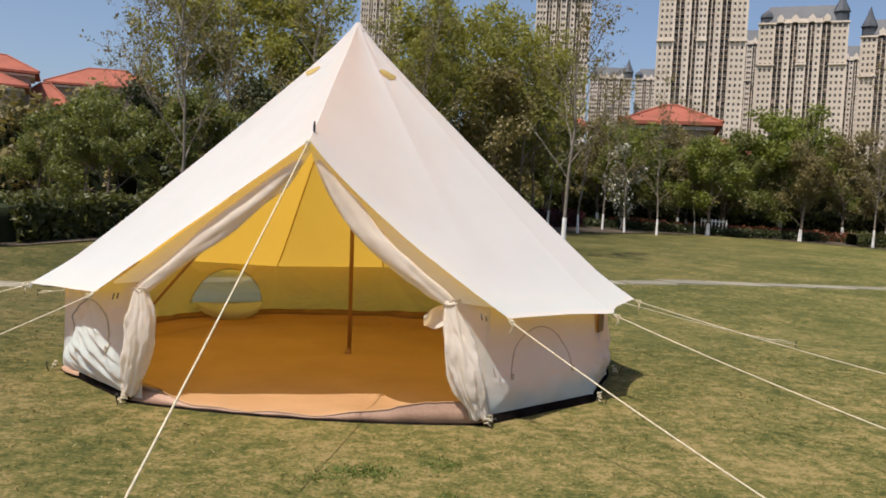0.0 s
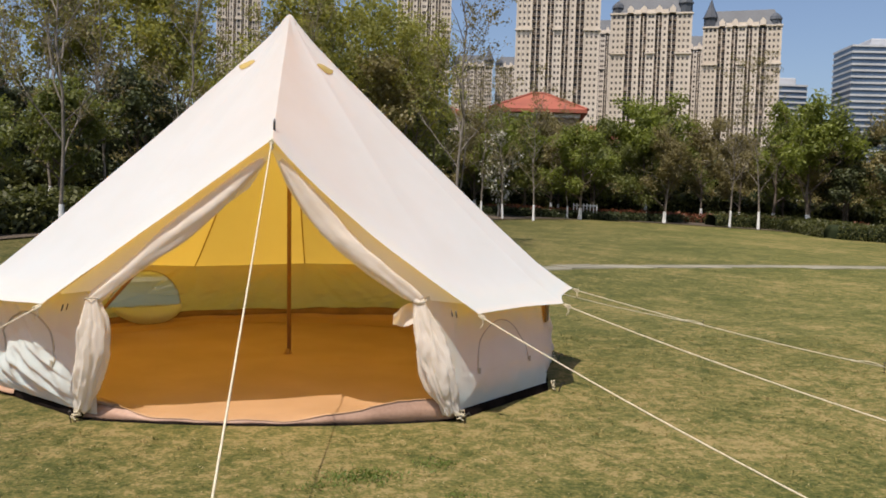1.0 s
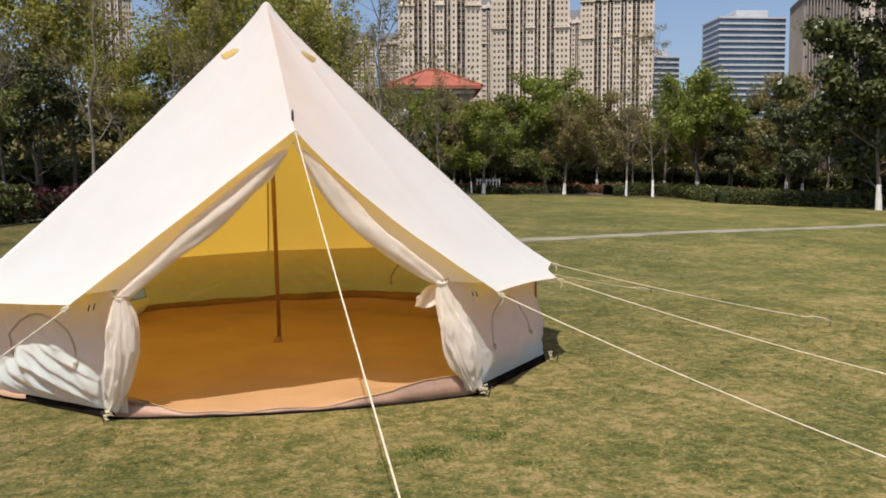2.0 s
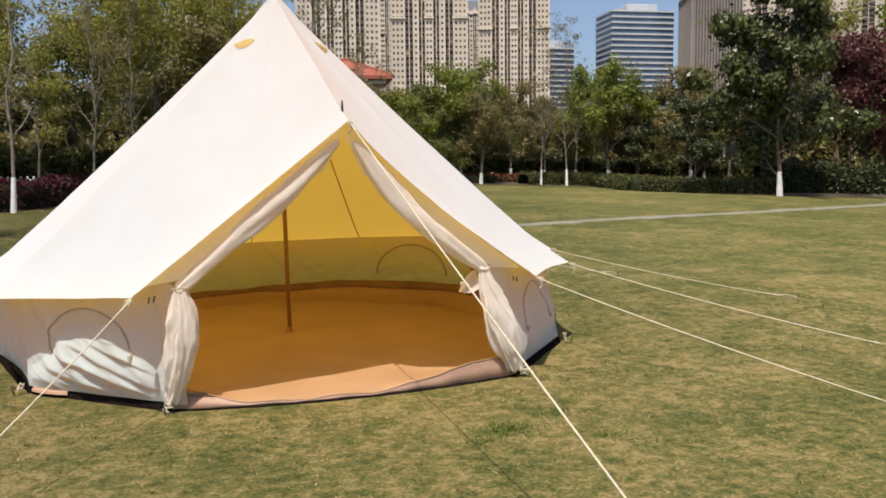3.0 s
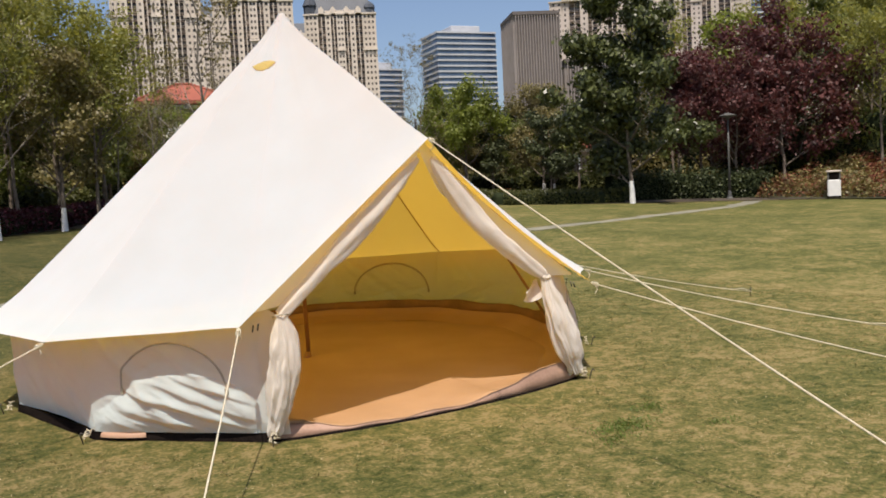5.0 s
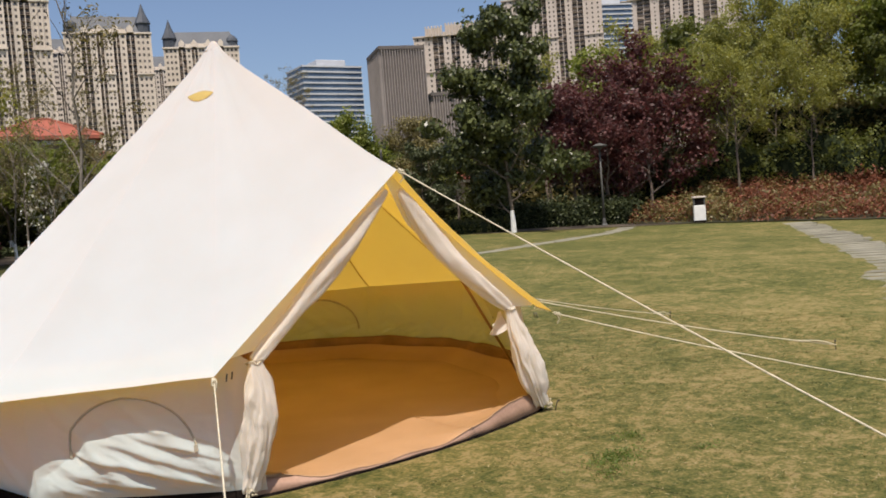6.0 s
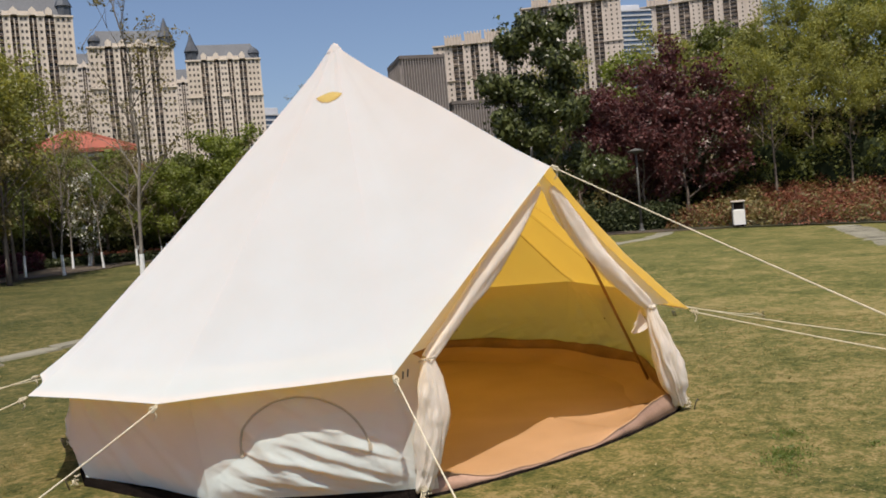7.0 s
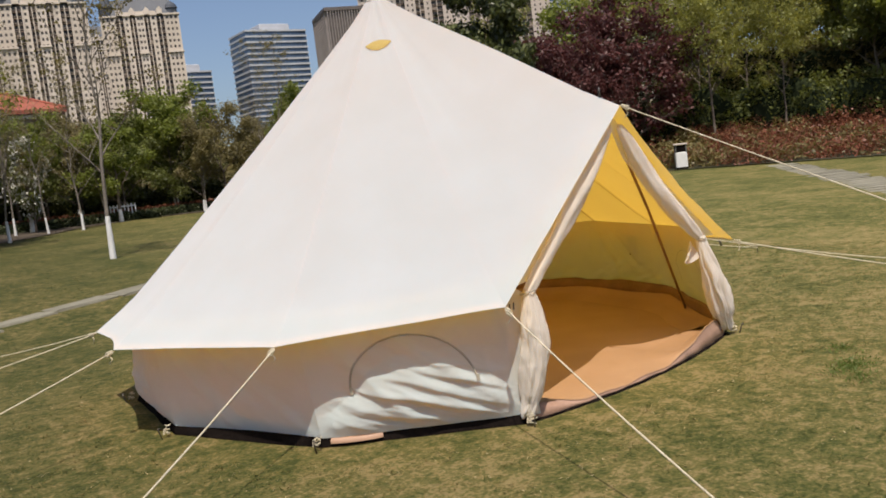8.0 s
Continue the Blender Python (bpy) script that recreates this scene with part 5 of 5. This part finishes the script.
# ---- red-roofed villas ----
def villa(at, turn, w, d, storeys, roof, label, floor_h=3.1):
    h = thing("villa", label, "house", "villas", (*at, land(*at)))
    h.rotation_euler = (0, 0, radians(turn))
    top = storeys * floor_h + 0.4
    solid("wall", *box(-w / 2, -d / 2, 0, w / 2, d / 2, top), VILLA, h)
    e = 0.9
    ridge = max(0.5, w / 2 - d / 2)
    v = [(-w / 2 - e, -d / 2 - e, top), (w / 2 + e, -d / 2 - e, top), (w / 2 + e, d / 2 + e, top), (-w / 2 - e, d / 2 + e, top), (-ridge, 0, top + roof), (ridge, 0, top + roof)]
    v += [(x, y, z - 0.25) for x, y, z in v[:4]]
    rf = solid("roof", v, [(0, 1, 5, 4), (1, 2, 5), (2, 3, 4, 5), (3, 0, 4), (6, 7, 1, 0), (7, 8, 2, 1), (8, 9, 3, 2), (9, 6, 0, 3), (9, 8, 7, 6)], TILE_RED, h, "red tiled hip roof")
    # ridge and hip rolls
    for a, b in ((4, 5), (0, 4), (3, 4), (1, 5), (2, 5)):
        solid("ridge_roll", *tube([v[a], v[b]], [0.12, 0.12], 6), TILE_RED, rf)
    pane = None
    for s in range(storeys):
        n = max(2, int(w / 3.2))
        for i in range(n):
            x = -w / 2 + w * (i + 0.5) / n
            z = 1.0 + floor_h * s
            wd = solid("window", *box(x - 0.6, -d / 2 - 0.03, z, x + 0.6, -d / 2 + 0.05, z + 1.6), GLASS_FAR, h)
            solid("frame", *merge(box(x - 0.72, -d / 2 - 0.10, z - 0.12, x + 0.72, -d / 2 - 0.02, z), box(x - 0.72, -d / 2 - 0.10, z + 1.6, x + 0.72, -d / 2 - 0.02, z + 1.72), box(x - 0.72, -d / 2 - 0.10, z, x - 0.6, -d / 2 - 0.02, z + 1.6), box(x + 0.6, -d / 2 - 0.10, z, x + 0.72, -d / 2 - 0.02, z + 1.6)), WHITE_PAINT, wd)
    solid("eaves_board", *box(-w / 2 - 0.4, -d / 2 - 0.4, top - 0.55, w / 2 + 0.4, d / 2 + 0.4, top - 0.3), WHITE_PAINT, h)


villa((-52.61, 86.2), 27, 6.02, 6.02, 2, 1.95, "beige villa tower with a red hip roof", 5.54)
villa((-51.13, 81.14), 27, 6.33, 6.33, 2, 1.67, "beige villa wing with a red hip roof", 4.46)
villa((-50.05, 91.16), 20, 4.57, 3.66, 2, 2.52, "low beige villa wing with a red roof", 4.09)
villa((-48.14, 103.42), 12, 11.59, 6.95, 2, 2.52, "long beige villa with a red tiled roof", 5.92)
villa((5.34, 56.66), -5, 5.4, 5.8, 2, 1.57, "small villa with a red tiled roof", 2.98)
villa((15.51, 58.05), -12, 5.4, 5.8, 2, 1.57, "villa with a red hip roof above the trees", 3.38)
villa((21.97, 64.99), -15, 4.1, 5.0, 2, 1.33, "low villa with a red roof", 2.57)
villa((47.43, 56.71), -38, 10.2, 9.2, 1, 2.04, "low house with a red roof behind trees", 3.16)


# ---- distant towers ----
def facade_windows(bays, floors, z0, floor_h, y):
    out = []
    for x, w, h in bays:
        for s in range(floors):
            z = z0 + s * floor_h + 0.9
            out.append([(x - w / 2, y, z), (x + w / 2, y, z), (x + w / 2, y, z + h), (x - w / 2, y, z + h)])
    return out


def apartment_tower(x0, x1, y, top, label, spires=True, depth=20.0, turret=1):
    """Cream apartment tower: window sections, recessed balcony shafts between piers, cornices and a slate roof."""
    w = x1 - x0
    cx = (x0 + x1) / 2
    t = thing("apartment_tower", label, "apartment tower", "towers", (cx, y, 0))
    t.rotation_euler = (0, 0, -math.atan2(cx, y))
    floors = round(top / 3.0)
    floor_h = top / floors
    h = w / 2
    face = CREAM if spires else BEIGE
    # set-back wall in dark plaster, the shafts' shade put into its colour
    solid("wall", *box(-h + 1.0, 2.6, 0, h - 1.0, depth, top), CREAM_SHADED, t)
    # sections: centre, half width (shares of the half front), how far forward, window columns
    layout = [(-0.82, 0.18, 0.0, 3), (-0.345, 0.065, 0.7, 1), (0.0, 0.095, 1.0, 2), (0.345, 0.065, 0.7, 1), (0.82, 0.18, 0.0, 3)]
    pane, slabs = [], []
    rng_b = random.Random(int(abs(x0) * 10))
    for c, half, fwd, n in layout:
        bx, bw = c * h, half * h
        up = top + (0.5 if abs(c) > 0.8 else 2.0)
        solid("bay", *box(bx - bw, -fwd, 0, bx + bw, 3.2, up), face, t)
        pane += facade_windows([(bx + 2 * bw * (j + 0.5 - n / 2) / n * 0.92, 1.0, 1.35) for j in range(n)], floors, 0, floor_h, -fwd - 0.06)
        # slim pilasters at the section's edges and between its window columns
        for e in ((-1, 1) if n < 3 else (-1, -0.31, 0.31, 1)):
            g = 0.30 if abs(e) == 1 else 0.22
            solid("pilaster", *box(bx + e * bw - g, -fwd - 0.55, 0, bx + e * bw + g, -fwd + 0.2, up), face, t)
    for c, half in ((-0.525, 0.115), (-0.19, 0.09), (0.19, 0.09), (0.525, 0.115)):
        bx, bw = c * h, half * h
        pane += facade_windows([(bx, bw * 1.7, 2.1)], floors, 0, floor_h, 2.5)
        for s in range(1, floors):
            slabs.append(box(bx - bw, 0.5, s * floor_h - 0.14, bx + bw, 2.6, s * floor_h + 0.10))
            if rng_b.random() < 0.4:
                e = rng_b.choice((-1, 1))
                slabs.append(box(bx + min(0, e * bw), 0.6 + rng_b.random(), s * floor_h + 0.9, bx + max(0, e * bw), 2.0, s * floor_h + 2.6))
            slabs.append(box(bx - bw, 0.45, s * floor_h + 0.70, bx + bw, 0.55, s * floor_h + 0.95))
        solid("balcony_shaft", *merge(*slabs), BALCONY_SHADED, t)["kind"] = "stuff"
        solid("shaft_pier", *box(bx - 0.22, 0.1, 0, bx + 0.22, 0.6, top - 1.0), face, t)
        slabs = []
    quads("window_grid", pane, GLASS_FAR, t, kind="stuff")
    sidep = []
    for sx in (-1, 1):
        for j in range(4):
            for s in range(floors):
                z, yy = s * floor_h + 0.9, 4 + j * 4.4
                sidep.append([(sx * (h - 0.94), yy - 0.7, z), (sx * (h - 0.94), yy + 0.7, z), (sx * (h - 0.94), yy + 0.7, z + 1.5), (sx * (h - 0.94), yy - 0.7, z + 1.5)])
    quads("side_window_grid", sidep, GLASS_FAR, t, kind="stuff")
    for z in (top * 0.24, top * 0.80, top):
        for c, half, fwd, n in layout:
            if z == top or n != 1:
                solid("cornice", *box((c - half) * h - 0.7, -fwd - 1.0, z - 0.3, (c + half) * h + 0.7, 3.3, z + 0.5), face, t)
    if spires:
        # steep mansard roof with small gabled dormers over the shafts
        rz = top + 0.5
        v = [(-h * 0.97, -0.2, rz), (h * 0.97, -0.2, rz), (h * 0.97, depth * 0.9, rz), (-h * 0.97, depth * 0.9, rz), (-h * 0.80, 3.4, rz + 8.4), (h * 0.80, 3.4, rz + 8.4), (h * 0.80, depth * 0.6, rz + 8.4), (-h * 0.80, depth * 0.6, rz + 8.4)]
        rf = solid("roof", v, [(0, 1, 5, 4), (1, 2, 6, 5), (2, 3, 7, 6), (3, 0, 4, 7), (4, 5, 6, 7)], SLATE, t, "steep slate mansard roof")
        for c in (-0.525, -0.19, 0.19, 0.525):
            g = 0.075 * h
            gv = [(c * h - g, -0.6, rz), (c * h + g, -0.6, rz), (c * h + g, -0.6, rz + 2.2), (c * h, -0.6, rz + 3.8), (c * h - g, -0.6, rz + 2.2)]
            gv += [(x, 3.0, z) for x, _, z in gv]
            solid("dormer", gv, [(0, 1, 2, 3, 4), (0, 5, 6, 1), (1, 6, 7, 2), (2, 7, 8, 3), (3, 8, 9, 4), (4, 9, 5, 0)], face, rf)
        tc = 0.84 * turret
        tv, tf = lathe([(3.4, rz - 1), (3.4, rz + 4.4), (4.0, rz + 4.6), (3.8, rz + 5.2), (1.7, rz + 9.8), (0.15, rz + 14.6)], 8)
        solid("turret", [(x + tc * h, yy + 2.5, z) for x, yy, z in tv], tf, SLATE, rf, "pointed slate turret")
        tv, tf = lathe([(3.0, rz - 1), (3.0, rz + 2.6), (3.4, rz + 2.8), (2.9, rz + 4.4), (1.6, rz + 5.8), (0.2, rz + 6.6)], 8)
        solid("dome", [(x - tc * h, yy + 2.5, z) for x, yy, z in tv], tf, SLATE, rf, "small slate dome")
    else:
        for c in (-0.6, -0.2, 0.2, 0.6):
            solid("parapet", *box(c * h - 0.17 * h, -1.4, top, c * h + 0.17 * h, 5, top + 4.5 + 1.2 * (abs(c) < 0.4)), face, t)
            for j in range(6):
                xr = c * h - 0.17 * h + j * 0.062 * h
                solid("parapet_rib", *bevel_box(xr, -2.4, top - 0.5, xr + 0.9, -1.4, top + 5.6 + 1.2 * (abs(c) < 0.4), 0.2), face, t)
    return t


apartment_tower(85.3, 126.3, 413.9, 111.0, "cream high-rise with balcony shafts and slate roof")
apartment_tower(134.1, 173.6, 413.4, 99.5, "cream high-rise with slate turrets")
apartment_tower(182.9, 220.4, 411.8, 95.5, "cream high-rise with a pointed turret", turret=-1)
apartment_tower(25.6, 51.6, 414.9, 106.6, "cream high-rise half hidden by trees")
apartment_tower(-60.5, -40.5, 415.0, 106.6, "cream high-rise behind the tall trees")
apartment_tower(141.5, 169.5, 500.0, 106.0, "cream high-rise standing behind the others")
apartment_tower(203.5, 231.5, 495.0, 99.0, "cream high-rise standing behind the others")
apartment_tower(81.9, 111.9, 639.4, 104.5, "far cream high-rise in the haze")
apartment_tower(117.3, 145.3, 648.9, 106.6, "far cream high-rise in the haze")
apartment_tower(167.3, 197.3, 637.9, 110.7, "far cream high-rise in the haze", False)
apartment_tower(307.8, 365.8, 354.7, 101.5, "beige high-rise with a ribbed parapet", False)
apartment_tower(394.2, 458.2, 365.0, 135.0, "beige high-rise with a ribbed parapet", False)
apartment_tower(506.2, 596.2, 352.6, 146.5, "wide beige high-rise with a ribbed parapet", False)


def banded_office(cx, y, w, d, top, label, step=0.0, floor_h=3.3):
    t = thing("office_block", label, "office building", "office buildings", (cx, y, 0))
    t.rotation_euler = (0, 0, -math.atan2(cx, y) + radians(24))
    floors = int(top / floor_h)
    solid("glass_wall", *box(-w / 2, 0, 0, w / 2, d, floors * floor_h), GLASS_BLUE, t, "blue curtain glass")
    bands = []
    for s in range(floors + 1):
        shrink = 0 if s < floors - 2 else step
        bands.append(box(-w / 2 - 0.5, -0.5, s * floor_h - 0.5, w / 2 + 0.5 - shrink, d + 0.5, s * floor_h + 0.55))
    solid("spandrel_banding", *merge(*bands), BAND, t, "white spandrel bands")["kind"] = "stuff"
    ml = [box(-w / 2 + w * i / 14 - 0.12, -0.25, 0, -w / 2 + w * i / 14 + 0.12, 0.0, floors * floor_h) for i in range(15)]
    solid("mullion_grid", *merge(*ml), GLASS_BLUE, t)["kind"] = "stuff"
    solid("plant_room", *bevel_box(-w * 0.2, d * 0.2, floors * floor_h, w * 0.3, d * 0.8, floors * floor_h + 5, 0.3), BAND, t)


banded_office(290.6, 423.2, 38, 26, 92.4, "white-banded blue glass office block")
banded_office(257.9, 468.5, 24, 20, 78.0, "lower white-banded glass office block")
banded_office(475.1, 353.4, 28, 24, 133.0, "blue glass office tower with white bands")


def fin_block(cx, y, w, d, top, label):
    t = thing("office_block", label, "office building", "office buildings", (cx, y, 0))
    t.rotation_euler = (0, 0, -math.atan2(cx, y) + radians(14))
    solid("wall", *box(-w / 2, 0, 0, w / 2, d, top), FIN, t)
    n = int(w / 1.0)
    fins = [box(-w / 2 + i * w / n, -0.9, 0, -w / 2 + i * w / n + 0.38, 0.0, top + 0.8) for i in range(n + 1)]
    m = int(d / 1.0)
    fins += [box(-w / 2 - 0.9, i * d / m, 0, -w / 2, i * d / m + 0.38, top + 0.8) for i in range(m + 1)]
    solid("fin_cladding", *merge(*fins), FIN_STONE, t, "upright stone fins")["kind"] = "stuff"
    solid("cap", *box(-w / 2 - 1.0, -1.0, top + 0.8, w / 2 + 0.3, d + 0.3, top + 2.0), FIN, t)


fin_block(195.7, 238.6, 16, 22, 60.5, "dark office tower with upright fins")
fin_block(224.5, 230.9, 34, 20, 44.0, "dark office wing with upright fins")


# ---- turf close by ----
rng_g = np.random.default_rng(5)
BLADES = turf_material("grass_blades", 1.04, 0.10, 0.0)


def blades(count, xr, yr, tall, wide):
    x, y = rng_g.uniform(*xr, count), rng_g.uniform(*yr, count)
    keep = np.hypot(x, y) > 2.62
    x, y = x[keep], y[keep]
    n = len(x)
    z = np.array([lawn_height(a, b) for a, b in zip(x, y)]) - 0.004
    a = rng_g.uniform(0, math.tau, n)
    clump = np.array([noise.noise(Vector((p * 7.0, q * 7.0, 3.0))) + 0.7 * noise.noise(Vector((p * 17.0, q * 17.0, 8.0))) for p, q in zip(x, y)])
    h = tall * rng_g.uniform(0.35, 1.25, n) * np.clip(1.0 + 1.5 * clump, 0.35, 2.3)
    lean = rng_g.uniform(0.6, 3.2, n) * h
    w = wide * rng_g.uniform(0.6, 1.3, n)
    b = rng_g.uniform(0, math.tau, n)
    base = np.stack([x, y, z], 1)
    side = np.stack([np.cos(a) * w, np.sin(a) * w, np.zeros(n)], 1)
    tip = base + np.stack([np.cos(b) * lean, np.sin(b) * lean, h], 1)
    return np.stack([base - side, base + side, tip + side * 0.25, tip - side * 0.25], 1)


near = blades(210000, (-6.5, 6.5), (-6.8, 1.5), 0.0135, 0.0026)
mid = blades(90000, (-9, 13), (-3, 12), 0.014, 0.0042)
turf = quads("grass", np.concatenate([near, mid]), BLADES, None, "short mown grass blades, green and straw", "stuff")
turf["category"] = "grass"

# dry clippings scattered over the turf
STRAW = surface("dry_clippings", (0.25, 0.20, 0.10), (0.40, 0.33, 0.18), 2.0, 30, 0.9, 0.0, rand=0.3, island=True)
dry = quads("dry_clippings", blades(16000, (-6.5, 6.5), (-6.8, 3.0), 0.006, 0.0032) + np.array([0.0, 0.0, 0.008]), STRAW, None, "pale dry clippings lying on the turf", "stuff")
dry["category"] = "clippings"

# a few lusher weed tufts in the lawn
TUFT = foliage("weed_tuft", (0.085, 0.125, 0.026), (0.13, 0.18, 0.042), (0.16, 0.24, 0.03), 0.25)
for cx, cy, r, n in ((0.60, -3.32, 0.15, 620), (0.36, -3.46, 0.10, 120), (1.0, -3.12, 0.10, 160), (1.07, -3.62, 0.08, 90)):
    x, y = rng_g.normal(cx, r * 0.7, n), rng_g.normal(cy, r * 0.42, n)
    z = np.array([lawn_height(a, b) for a, b in zip(x, y)]) + 0.006
    w = quads("weed_tuft", leaf_quads(np.stack([x, y, z + rng_g.uniform(0, 0.016, n)], 1), 0.007, rng_g, droop=-0.7, long=3.2), TUFT, None, "tuft of lusher green weeds in the lawn", "stuff")
    w["category"] = "weeds"
